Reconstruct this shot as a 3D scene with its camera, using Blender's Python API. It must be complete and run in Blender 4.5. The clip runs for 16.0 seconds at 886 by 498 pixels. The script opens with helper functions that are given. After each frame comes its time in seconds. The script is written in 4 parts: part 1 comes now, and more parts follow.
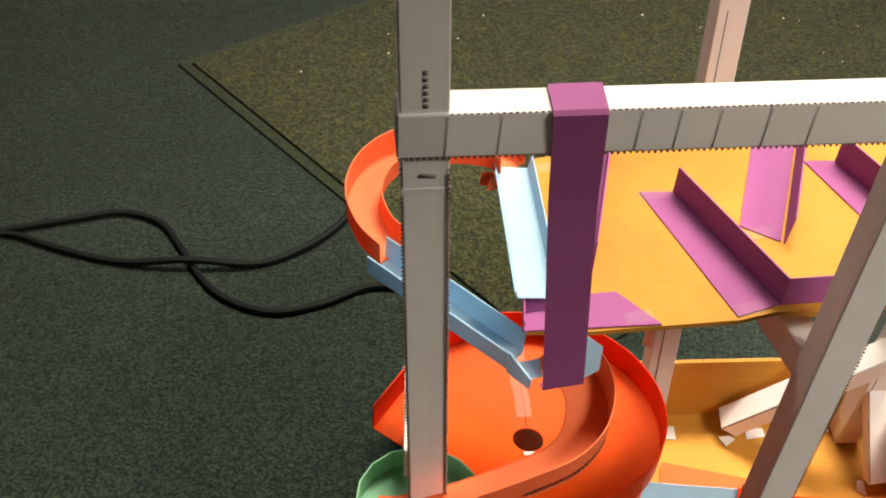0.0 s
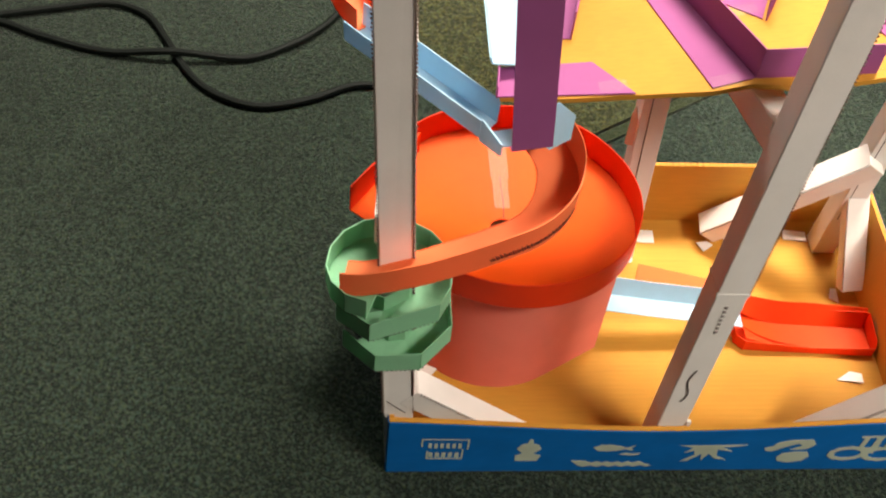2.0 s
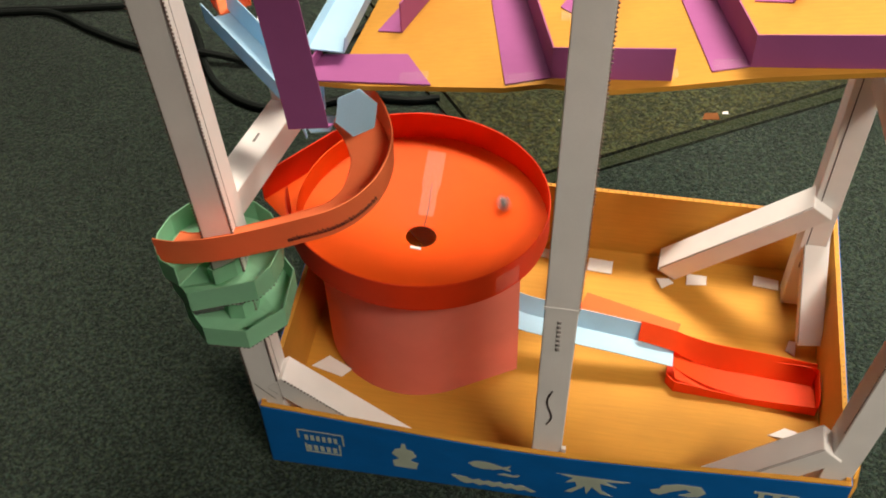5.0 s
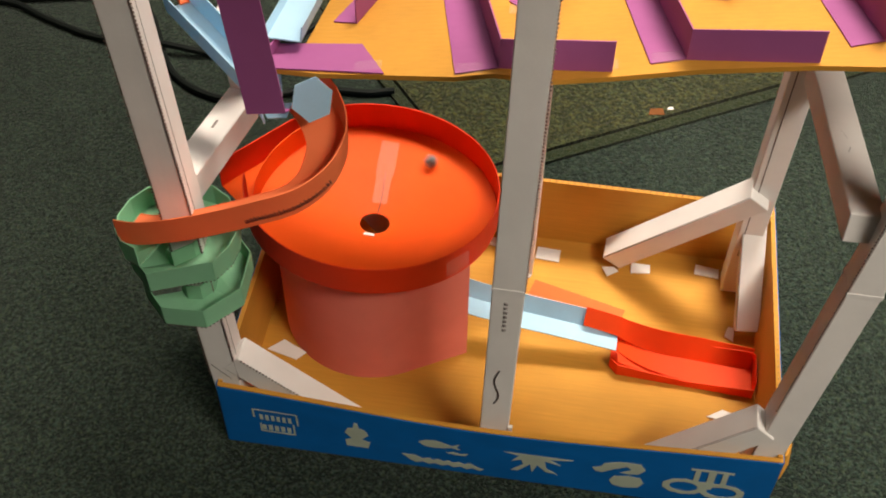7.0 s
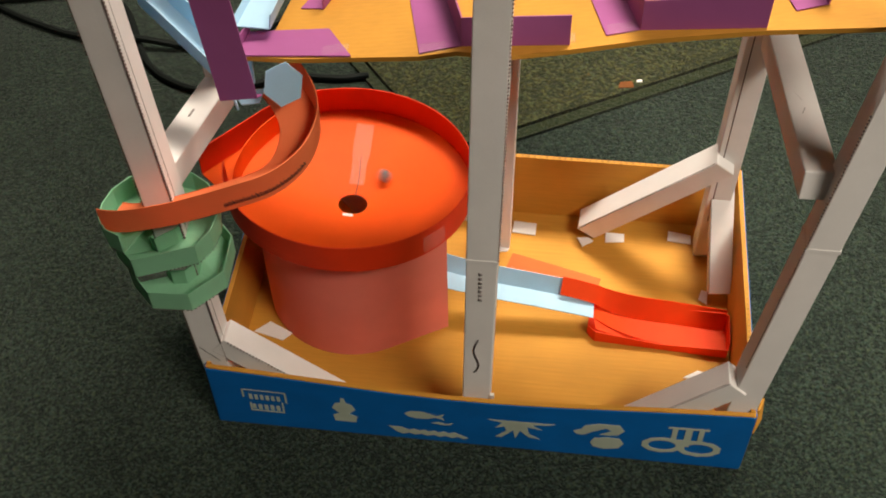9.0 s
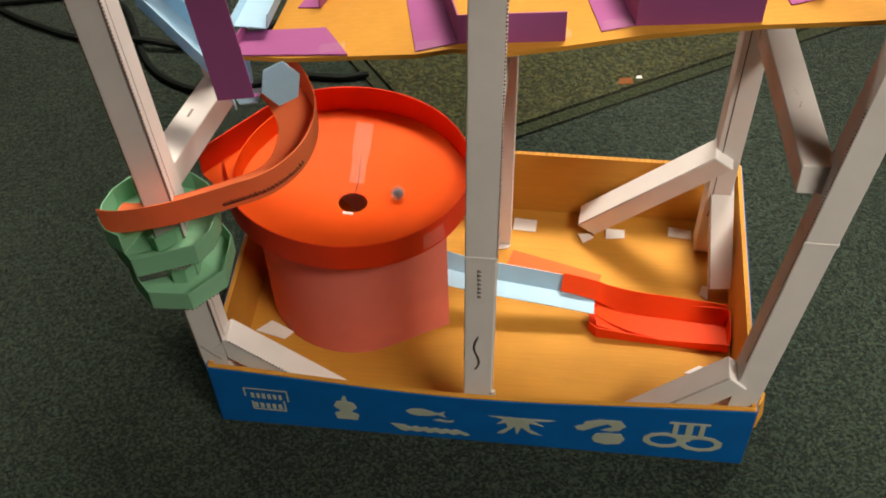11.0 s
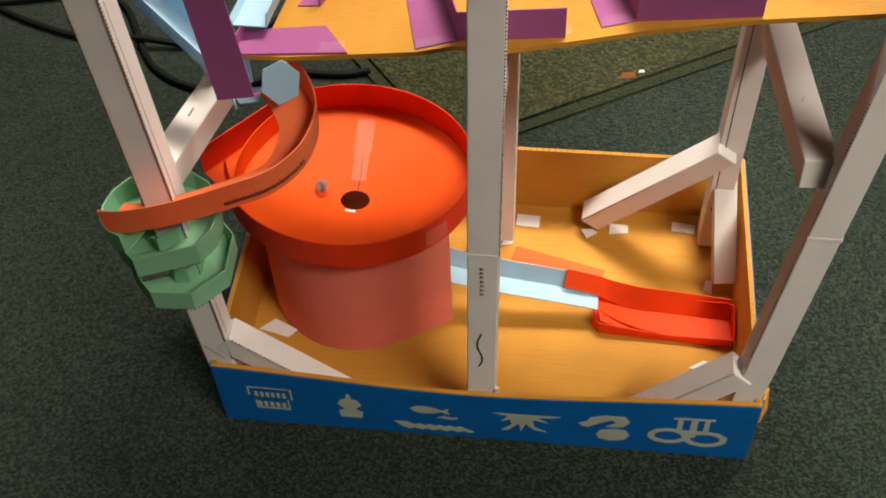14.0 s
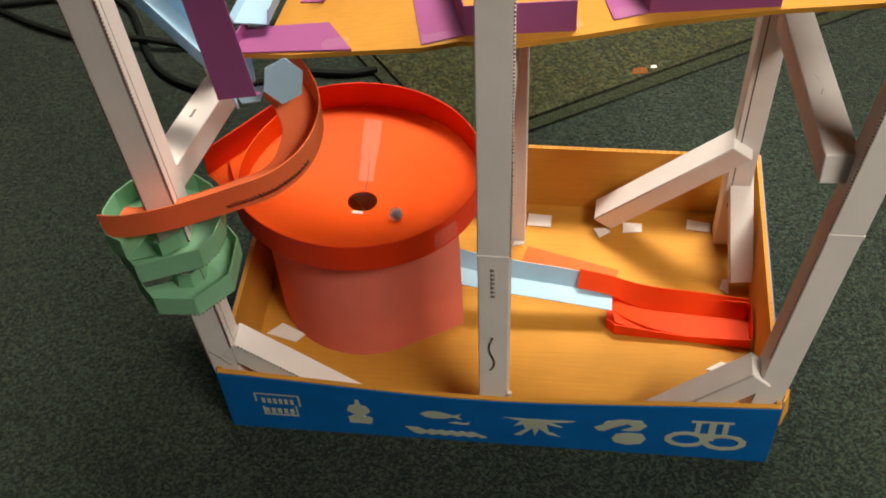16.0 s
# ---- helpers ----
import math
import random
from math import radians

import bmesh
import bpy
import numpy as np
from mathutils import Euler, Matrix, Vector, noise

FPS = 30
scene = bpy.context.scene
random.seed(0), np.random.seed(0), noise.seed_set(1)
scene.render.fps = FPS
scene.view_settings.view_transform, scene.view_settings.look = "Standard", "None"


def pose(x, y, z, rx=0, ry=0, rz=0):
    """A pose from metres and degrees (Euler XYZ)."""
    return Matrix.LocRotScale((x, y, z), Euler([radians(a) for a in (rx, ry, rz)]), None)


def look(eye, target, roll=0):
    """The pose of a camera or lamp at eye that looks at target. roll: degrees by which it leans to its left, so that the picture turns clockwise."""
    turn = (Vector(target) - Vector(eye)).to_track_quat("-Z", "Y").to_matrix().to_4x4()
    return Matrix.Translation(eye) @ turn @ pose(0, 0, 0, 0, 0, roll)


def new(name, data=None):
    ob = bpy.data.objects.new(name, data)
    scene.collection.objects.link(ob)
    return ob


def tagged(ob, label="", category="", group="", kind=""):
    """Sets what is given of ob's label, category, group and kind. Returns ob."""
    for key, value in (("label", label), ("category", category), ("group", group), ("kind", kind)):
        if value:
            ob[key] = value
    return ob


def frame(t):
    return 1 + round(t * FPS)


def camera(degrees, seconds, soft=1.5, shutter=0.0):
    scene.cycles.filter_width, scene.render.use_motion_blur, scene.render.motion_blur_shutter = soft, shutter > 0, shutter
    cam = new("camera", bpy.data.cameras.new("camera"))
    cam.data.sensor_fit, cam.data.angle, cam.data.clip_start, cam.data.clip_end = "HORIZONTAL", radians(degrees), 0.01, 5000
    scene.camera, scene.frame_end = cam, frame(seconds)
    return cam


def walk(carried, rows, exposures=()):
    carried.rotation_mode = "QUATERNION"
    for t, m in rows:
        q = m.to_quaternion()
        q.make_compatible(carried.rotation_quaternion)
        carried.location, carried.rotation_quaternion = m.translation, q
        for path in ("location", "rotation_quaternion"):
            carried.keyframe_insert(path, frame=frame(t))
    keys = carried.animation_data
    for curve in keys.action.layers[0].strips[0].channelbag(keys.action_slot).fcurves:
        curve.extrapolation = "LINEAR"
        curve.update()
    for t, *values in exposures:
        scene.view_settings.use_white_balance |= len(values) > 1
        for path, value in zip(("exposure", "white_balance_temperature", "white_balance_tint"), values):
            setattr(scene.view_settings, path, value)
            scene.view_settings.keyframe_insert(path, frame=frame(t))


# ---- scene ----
cam = camera(41.2, 16.0, soft=1.9, shutter=0.5)
PATH = [
    (0, (-0.06, -0.425, 0.957), (0.118, 0.979, -0.457), 4.3),
    (0.5, (-0.077, -0.434, 0.953), (0.129, 0.968, -0.458), 5.8),
    (1, (-0.052, -0.449, 0.926), (0.119, 0.895, -0.545), 5.9),
    (1.5, (-0.048, -0.468, 0.917), (0.128, 0.816, -0.606), 6.7),
    (2, (-0.04, -0.469, 0.919), (0.132, 0.75, -0.657), 6.9),
    (2.5, (-0.01, -0.47, 0.916), (0.123, 0.716, -0.689), 5.7),
    (3, (0.081, -0.456, 0.921), (0.069, 0.703, -0.709), 0.9),
    (3.5, (0.172, -0.468, 0.912), (0.016, 0.725, -0.685), -3.0),
    (4, (0.228, -0.482, 0.907), (-0.008, 0.745, -0.654), -3.9),
    (6.3, (0.265, -0.497, 0.894), (0.04, 0.79, -0.621), -0.0),
    (6.5, (0.26, -0.506, 0.906), (0.057, 0.778, -0.615), 0.7),
    (7, (0.267, -0.519, 0.918), (0.08, 0.761, -0.608), 0.7),
    (7.5, (0.275, -0.532, 0.924), (0.096, 0.747, -0.602), 0.1),
    (8, (0.285, -0.539, 0.929), (0.106, 0.736, -0.602), -0.6),
    (8.5, (0.286, -0.542, 0.934), (0.113, 0.726, -0.604), -1.0),
    (9, (0.283, -0.543, 0.935), (0.113, 0.721, -0.606), -1.3),
    (11.5, (0.289, -0.545, 0.936), (0.107, 0.715, -0.607), -2.3),
    (12, (0.289, -0.544, 0.936), (0.106, 0.714, -0.608), -2.4),
    (12.5, (0.289, -0.543, 0.935), (0.105, 0.715, -0.609), -2.5),
    (13, (0.291, -0.543, 0.937), (0.103, 0.712, -0.609), -2.8),
    (13.5, (0.292, -0.542, 0.937), (0.103, 0.711, -0.611), -2.9),
    (14, (0.291, -0.541, 0.936), (0.102, 0.711, -0.612), -3.0),
    (14.5, (0.293, -0.54, 0.932), (0.098, 0.714, -0.614), -3.4),
    (15, (0.293, -0.537, 0.928), (0.093, 0.717, -0.617), -3.7),
    (15.5, (0.292, -0.532, 0.923), (0.087, 0.721, -0.622), -4.0),
    (16, (0.29, -0.525, 0.918), (0.082, 0.725, -0.629), -4.3),
]
walk(cam, [(t, look(e, g, r)) for t, e, g, r in PATH], exposures=((0.0, -0.45), (0.6, -0.45), (1.0, -0.22), (2.0, -0.1), (2.6, -0.05), (3.5, -0.48), (4.2, -0.6), (6.5, -0.7), (9.0, -0.78), (11.5, -0.8), (16.0, -0.76)))

# ---- light: ceiling panel behind the subject in a closed room, two added fills ----
world = bpy.data.worlds.new("world")
world.use_nodes = True
world.node_tree.nodes["Background"].inputs[0].default_value = (0.9, 0.95, 1.0, 1)
world.node_tree.nodes["Background"].inputs[1].default_value = 0.05
scene.world = world


def area_lamp(name, eye, target, sx, sy, watts, color, spread):
    data = bpy.data.lights.new(name, "AREA")
    data.shape, data.size, data.size_y, data.energy, data.color, data.spread = "RECTANGLE", sx, sy, watts, color, radians(spread)
    ob = new(name, data)
    ob.matrix_world = look(eye, target)
    return ob


# spread kept narrow so the light falls off away from the tray
area_lamp("lamp_main", (0.70, 1.05, 2.40), (0.40, 0.26, 0.12), 1.2, 0.6, 35, (1.0, 0.89, 0.74), 62)
# added fill that brightens the carpet at the back left
area_lamp("fill_carpet", (-0.75, 1.75, 2.40), (-0.10, 0.75, 0), 1.2, 0.6, 10, (1.0, 0.90, 0.76), 60)
# added fill for front faces, on the right where the box front is brighter
area_lamp("fill_front", (1.6, -1.0, 2.35), (0.55, 0.10, 0.20), 1.2, 0.4, 9, (1.0, 0.90, 0.75), 44)


# ---- materials ----
def node_mat(name):
    m = bpy.data.materials.new(name)
    m.use_nodes = True
    nt = m.node_tree
    return m, nt, nt.nodes["Principled BSDF"]


def noise_node(nt, scale, detail=3.0, rough=0.5):
    tc = nt.nodes.new("ShaderNodeTexCoord")
    n = nt.nodes.new("ShaderNodeTexNoise")
    n.inputs["Scale"].default_value, n.inputs["Detail"].default_value, n.inputs["Roughness"].default_value = scale, detail, rough
    nt.links.new(tc.outputs["Object"], n.inputs["Vector"])
    return n


def ramp_node(nt, src, stops):
    r = nt.nodes.new("ShaderNodeValToRGB")
    while len(r.color_ramp.elements) < len(stops):
        r.color_ramp.elements.new(0.5)
    for e, (p, c) in zip(r.color_ramp.elements, stops):
        e.position, e.color = p, (*c, 1)
    nt.links.new(src, r.inputs["Fac"])
    return r


def bump_node(nt, src, bsdf, strength, dist):
    b = nt.nodes.new("ShaderNodeBump")
    b.inputs["Strength"].default_value, b.inputs["Distance"].default_value = strength, dist
    nt.links.new(src, b.inputs["Height"])
    nt.links.new(b.outputs["Normal"], bsdf.inputs["Normal"])
    return b


def mul(c, k):
    return tuple(min(1.0, v * k) for v in c)


def paper(name, color, rough=0.75, vary=0.09, thin=0.4):
    """Card stock: faint cloudy tone, fibre grain, slight waviness."""
    m, nt, b = node_mat(name)
    big = noise_node(nt, 28, 3)
    fine = noise_node(nt, 900, 2)
    mix = nt.nodes.new("ShaderNodeMath")
    mix.operation = "MULTIPLY_ADD"
    nt.links.new(fine.outputs["Fac"], mix.inputs[0])
    mix.inputs[1].default_value = 0.35
    nt.links.new(big.outputs["Fac"], mix.inputs[2])
    r = ramp_node(nt, mix.outputs[0], [(0.35, mul(color, 1 - vary)), (0.95, mul(color, 1 + vary))])
    nt.links.new(r.outputs["Color"], b.inputs["Base Color"])
    b.inputs["Roughness"].default_value = rough
    b.inputs["Specular IOR Level"].default_value = 0.3
    wave = noise_node(nt, 45, 2)
    bump_node(nt, wave.outputs["Fac"], b, 0.25, 0.002)
    if thin:
        tr = nt.nodes.new("ShaderNodeBsdfTranslucent")
        nt.links.new(r.outputs["Color"], tr.inputs["Color"])
        mx = nt.nodes.new("ShaderNodeMixShader")
        mx.inputs[0].default_value = thin
        nt.links.new(b.outputs[0], mx.inputs[1])
        nt.links.new(tr.outputs[0], mx.inputs[2])
        nt.links.new(mx.outputs[0], nt.nodes["Material Output"].inputs["Surface"])
    return m


def cardboard(name, color, flute=True):
    m, nt, b = node_mat(name)
    big = noise_node(nt, 14, 4)
    tc = nt.nodes.new("ShaderNodeTexCoord")
    mp = nt.nodes.new("ShaderNodeMapping")
    mp.inputs["Scale"].default_value = (30, 600, 600)
    n = nt.nodes.new("ShaderNodeTexNoise")
    n.inputs["Scale"].default_value = 1.0
    nt.links.new(tc.outputs["Object"], mp.inputs["Vector"])
    nt.links.new(mp.outputs["Vector"], n.inputs["Vector"])
    mix = nt.nodes.new("ShaderNodeMath")
    mix.operation = "MULTIPLY_ADD"
    nt.links.new(n.outputs["Fac"], mix.inputs[0])
    mix.inputs[1].default_value = 0.5
    nt.links.new(big.outputs["Fac"], mix.inputs[2])
    r = ramp_node(nt, mix.outputs[0], [(0.45, mul(color, 0.84)), (1.0, mul(color, 1.13))])
    nt.links.new(r.outputs["Color"], b.inputs["Base Color"])
    b.inputs["Roughness"].default_value = 0.7
    b.inputs["Specular IOR Level"].default_value = 0.3
    w = nt.nodes.new("ShaderNodeTexWave")
    w.inputs["Scale"].default_value = 60
    w.bands_direction = "Y"
    nt.links.new(tc.outputs["Object"], w.inputs["Vector"])
    bump_node(nt, w.outputs["Fac"], b, 0.06, 0.001)
    return m


def carpet(name, dark, mid, light, scale):
    """Looped pile: speckled yarn colours, deep fine relief, faint traffic tone."""
    m, nt, b = node_mat(name)
    tc = nt.nodes.new("ShaderNodeTexCoord")
    v = nt.nodes.new("ShaderNodeTexVoronoi")
    v.inputs["Scale"].default_value = scale
    nt.links.new(tc.outputs["Object"], v.inputs["Vector"])
    n = noise_node(nt, scale * 0.55, 4, 0.7)
    big = noise_node(nt, 2.2, 3)
    sep = nt.nodes.new("ShaderNodeSeparateColor")
    nt.links.new(v.outputs["Color"], sep.inputs[0])
    a1 = nt.nodes.new("ShaderNodeMath")
    a1.operation = "MULTIPLY_ADD"
    nt.links.new(sep.outputs[0], a1.inputs[0])
    a1.inputs[1].default_value = 0.42
    nt.links.new(n.outputs["Fac"], a1.inputs[2])
    a2 = nt.nodes.new("ShaderNodeMath")
    a2.operation = "MULTIPLY_ADD"
    nt.links.new(big.outputs["Fac"], a2.inputs[0])
    a2.inputs[1].default_value = 0.25
    nt.links.new(a1.outputs[0], a2.inputs[2])
    r = ramp_node(nt, a2.outputs[0], [(0.5, dark), (0.85, mid), (1.08, light)])
    hue = noise_node(nt, scale * 0.5, 2, 0.6)
    tint = ramp_node(nt, hue.outputs["Fac"], [(0.35, (0.80, 0.98, 1.12)), (0.5, (1.0, 1.0, 1.0)), (0.66, (1.22, 1.08, 0.78))])
    mixc = nt.nodes.new("ShaderNodeMix")
    mixc.data_type, mixc.blend_type = "RGBA", "MULTIPLY"
    mixc.inputs[0].default_value = 1.0
    nt.links.new(r.outputs["Color"], mixc.inputs[6])
    nt.links.new(tint.outputs["Color"], mixc.inputs[7])
    nt.links.new(mixc.outputs[2], b.inputs["Base Color"])
    b.inputs["Roughness"].default_value = 1.0
    b.inputs["Specular IOR Level"].default_value = 0.1
    b.inputs["Sheen Weight"].default_value = 0.15
    bump_node(nt, a1.outputs[0], b, 0.8, 0.004)
    return m


def plain(name, color, rough=0.5, spec=0.4):
    m, nt, b = node_mat(name)
    n = noise_node(nt, 120, 3)
    r = ramp_node(nt, n.outputs["Fac"], [(0.3, mul(color, 0.88)), (0.7, mul(color, 1.1))])
    nt.links.new(r.outputs["Color"], b.inputs["Base Color"])
    b.inputs["Roughness"].default_value, b.inputs["Specular IOR Level"].default_value = rough, spec
    return m


M_WHITE = paper("white_card", (0.86, 0.82, 0.80), 0.7, 0.05, 0.15)
M_ORANGE = paper("orange_card", (0.97, 0.115, 0.003), 0.65, 0.06, 0.25)
# the dish's orange card again, redder and darker to paint the rim's shade
M_ORANGE_SHADE = paper("orange_card_shaded", (0.78, 0.040, 0.004), 0.6, 0.09, 0.12)
M_PEACH = paper("peach_card", (0.98, 0.235, 0.085), 0.65, 0.08, 0.25)
M_PINK = paper("salmon_card", (0.98, 0.35, 0.27), 0.65, 0.06, 0.45)
M_CORAL = paper("coral_card", (0.90, 0.13, 0.03), 0.8, 0.06, 0)
M_RED = paper("red_card", (0.95, 0.075, 0.006), 0.6, 0.08, 0.3)
M_GREEN = paper("green_card", (0.33, 0.66, 0.42), 0.65, 0.09, 0.3)
M_BLUE = paper("pale_blue_card", (0.46, 0.69, 0.86), 0.65, 0.09, 0.25)
M_PURPLE = paper("purple_card", (0.34, 0.09, 0.26), 0.7, 0.06, 0.06)
M_BOARD = cardboard("kraft_cardboard", (0.52, 0.242, 0.030))
M_EDGE = cardboard("cardboard_edge", (0.40, 0.22, 0.07))
M_PRINT = paper("blue_print", (0.002, 0.125, 0.43), 0.45, 0.12, 0)
M_CREAM = paper("cream_print", (0.44, 0.49, 0.40), 0.6, 0.1, 0)
M_INK = plain("dark_ink", (0.05, 0.03, 0.03), 0.7, 0.2)
M_GREY = plain("grey_ink", (0.32, 0.28, 0.27), 0.8, 0.2)
# dark tone painted for shade in the perforation holes, also used for drawn seams
M_SHADE_SEAM = plain("hole_shade_and_seams", (0.13, 0.09, 0.08), 0.9, 0.1)
M_SCRAP = plain("faded_scrap", (0.16, 0.06, 0.02), 0.9, 0.1)
M_CORD = plain("black_rubber", (0.004, 0.006, 0.005), 0.65, 0.15)
M_CARPET = carpet("carpet_pile", (0.0011, 0.0038, 0.0022), (0.0056, 0.0125, 0.0074), (0.028, 0.046, 0.030), 470)
M_RUG = carpet("rug_pile", (0.006, 0.0075, 0.002), (0.019, 0.0225, 0.0065), (0.060, 0.063, 0.022), 380)
M_RUGEDGE = carpet("rug_binding", (0.010, 0.015, 0.004), (0.017, 0.024, 0.008), (0.026, 0.034, 0.013), 500)
M_WALL = plain("room_paint", (0.36, 0.345, 0.32), 0.9, 0.2)


def tape_mat():
    m, nt, b = node_mat("clear_tape")
    b.inputs["Base Color"].default_value = (0.95, 0.85, 0.75, 1)
    b.inputs["Roughness"].default_value = 0.35
    b.inputs["Specular IOR Level"].default_value = 0.25
    b.inputs["Alpha"].default_value = 0.055
    return m


def glass_mat():
    m, nt, b = node_mat("marble_glass")
    n = noise_node(nt, 160, 2)
    r = ramp_node(nt, n.outputs["Fac"], [(0.4, (0.55, 0.72, 0.80)), (0.65, (0.95, 0.97, 0.97))])
    nt.links.new(r.outputs["Color"], b.inputs["Base Color"])
    b.inputs["Transmission Weight"].default_value = 0.85
    b.inputs["IOR"].default_value, b.inputs["Roughness"].default_value = 1.5, 0.03
    return m


M_TAPE, M_GLASS = tape_mat(), glass_mat()
M_SWIRL = plain("marble_swirl", (0.03, 0.10, 0.16), 0.3, 0.5)


# ---- builders ----
def thing(name, label, category, group="", kind="", at=(0, 0, 0)):
    ob = new(name)
    ob.empty_display_size = 0.02
    ob.location = at
    return tagged(ob, label, category, group, kind)


def part(name, bm, mat, parent=None, label="", smooth=False):
    me = bpy.data.meshes.new(name)
    bmesh.ops.recalc_face_normals(bm, faces=bm.faces)
    if smooth:
        for f in bm.faces:
            f.smooth = True
    for e in bm.edges:
        if len(e.link_faces) == 2 and e.calc_face_angle(0.0) > 0.6:
            e.smooth = False
    bm.to_mesh(me)
    bm.free()
    me.materials.append(mat)
    ob = new(name, me)
    if parent is not None:
        ob.parent = parent
        up, off = parent, Vector((0, 0, 0))
        while up is not None:
            off += up.location
            up = up.parent
        ob.location = -off
    if label:
        tagged(ob, label)
    return ob


def prism(quads_a, quads_b):
    """Solid between two loops of the same count."""
    bm = bmesh.new()
    a = [bm.verts.new(p) for p in quads_a]
    b = [bm.verts.new(p) for p in quads_b]
    n = len(a)
    bm.faces.new(a)
    bm.faces.new(b)
    for i in range(n):
        bm.faces.new((a[i], a[(i + 1) % n], b[(i + 1) % n], b[i]))
    return bm


def bevelled(bm, w, seg=1):
    bmesh.ops.bevel(bm, geom=list(bm.edges), offset=w, segments=seg, affect="EDGES", profile=0.5)
    return bm


def slab(pts, t, up=(0, 0, 1)):
    """Flat sheet of any outline with thickness t along up."""
    up = Vector(up).normalized() * t
    return prism([Vector(p) for p in pts], [Vector(p) + up for p in pts])


def cuboid(x0, y0, z0, x1, y1, z1):
    return prism([(x0, y0, z0), (x1, y0, z0), (x1, y1, z0), (x0, y1, z0)], [(x0, y0, z1), (x1, y0, z1), (x1, y1, z1), (x0, y1, z1)])


def smooth_path(pts, n):
    """Catmull-Rom through the points, n steps in each span."""
    P = [Vector(p) for p in pts]
    P = [P[0] * 2 - P[1]] + P + [P[-1] * 2 - P[-2]]
    out = []
    for i in range(1, len(P) - 2):
        for s in range(n):
            u = s / n
            a, b, c, d = P[i - 1:i + 3]
            out.append(0.5 * (2 * b + (c - a) * u + (2 * a - 5 * b + 4 * c - d) * u * u + (3 * b - a - 3 * c + d) * u ** 3))
    out.append(P[-2])
    return out


def ribbon(name, A, B, mat, parent, t=0.0009, label="", smooth=True):
    """Thin paper strip between two edge lines."""
    A, B = [Vector(p) for p in A], [Vector(p) for p in B]
    bm = bmesh.new()
    rows = []
    for i in range(len(A)):
        j, k = max(0, i - 1), min(len(A) - 1, i + 1)
        n = (A[k] + B[k] - A[j] - B[j]).cross(B[i] - A[i]).normalized() * t * 0.5
        rows.append([bm.verts.new(p) for p in (A[i] + n, B[i] + n, B[i] - n, A[i] - n)])
    for r, s in zip(rows, rows[1:]):
        for i in range(4):
            f = bm.faces.new((r[i], r[(i + 1) % 4], s[(i + 1) % 4], s[i]))
            f.smooth = smooth and i in (0, 2)
    bm.faces.new(rows[0])
    bm.faces.new(rows[-1])
    return part(name, bm, mat, parent, label)


def channel(parent, path, width, left, right, mat, flare=0.0):
    """Folded paper track: floor and two standing walls, left and right seen along its way."""
    P = [Vector(p) for p in path]
    L, R = [], []
    for i, p in enumerate(P):
        d = P[min(i + 1, len(P) - 1)] - P[max(i - 1, 0)]
        s = Vector((-d.y, d.x, 0)).normalized() * width / 2
        L.append(p + s)
        R.append(p - s)
    ribbon("track_floor", L, R, mat, parent)
    for edge, other, h, name in ((L, R, left, "track_wall"), (R, L, right, "track_wall")):
        if h:
            top = [e + Vector((0, 0, h)) + (e - o).normalized() * flare for e, o in zip(edge, other)]
            ribbon(name, edge, top, mat, parent)
    return L, R


def teeth(name, a, b, out, deep, parent, pitch=0.0031, size=0.0013):
    """Row of torn perforation points along a paper edge, coloured dark for shaded holes."""
    a, b, out, deep = Vector(a), Vector(b), Vector(out).normalized(), Vector(deep).normalized()
    n = int((b - a).length / pitch)
    d = (b - a) / n
    bm = bmesh.new()
    for i in range(n):
        p = a + d * i
        k = random.uniform(0.7, 1.2)
        tri = [p, p + d * 0.55, p + d * 0.28 + out * size * k]
        A = [bm.verts.new(q - deep * 0.0004) for q in tri]
        B = [bm.verts.new(q + deep * 0.0006) for q in tri]
        bm.faces.new(A)
        bm.faces.new(B)
        for j in range(3):
            bm.faces.new((A[j], A[(j + 1) % 3], B[(j + 1) % 3], B[j]))
    return part(name, bm, M_SHADE_SEAM, parent)


def loops(l0, r0, l1, r1, depth):
    """Front edges (left, right) at the two ends and depth away from them along y."""
    d = Vector((0, depth, 0))
    a = [Vector(l0), Vector(r0), Vector(r0) + d, Vector(l0) + d]
    b = [Vector(l1), Vector(r1), Vector(r1) + d, Vector(l1) + d]
    return a, b


def column(name, label, l0, r0, l1, r1, depth, group, folds=()):
    """Folded square paper column, its front-left and front-right edges given at foot and head."""
    ob = thing(name, label, "column", group, at=(Vector(l0) + Vector(r0)) / 2)
    a, b = loops(l0, r0, l1, r1, depth)
    body = part("shaft", bevelled(prism(a, b), 0.0007), M_WHITE, ob)
    for f in folds:
        p = [x.lerp(y, f) for x, y in zip(a, b)]
        q = [x.lerp(y, f + 0.0035 / max(0.1, (b[0] - a[0]).length)) for x, y in zip(a, b)]
        c = sum(p, Vector()) / 4
        big = lambda L: [c + (v - c) * 1.035 + Vector((0, 0, v.z - c.z)) * -0.035 for v in L]
        part("sleeve_lip", prism(big(p), big(q)), M_WHITE, body)
    return ob


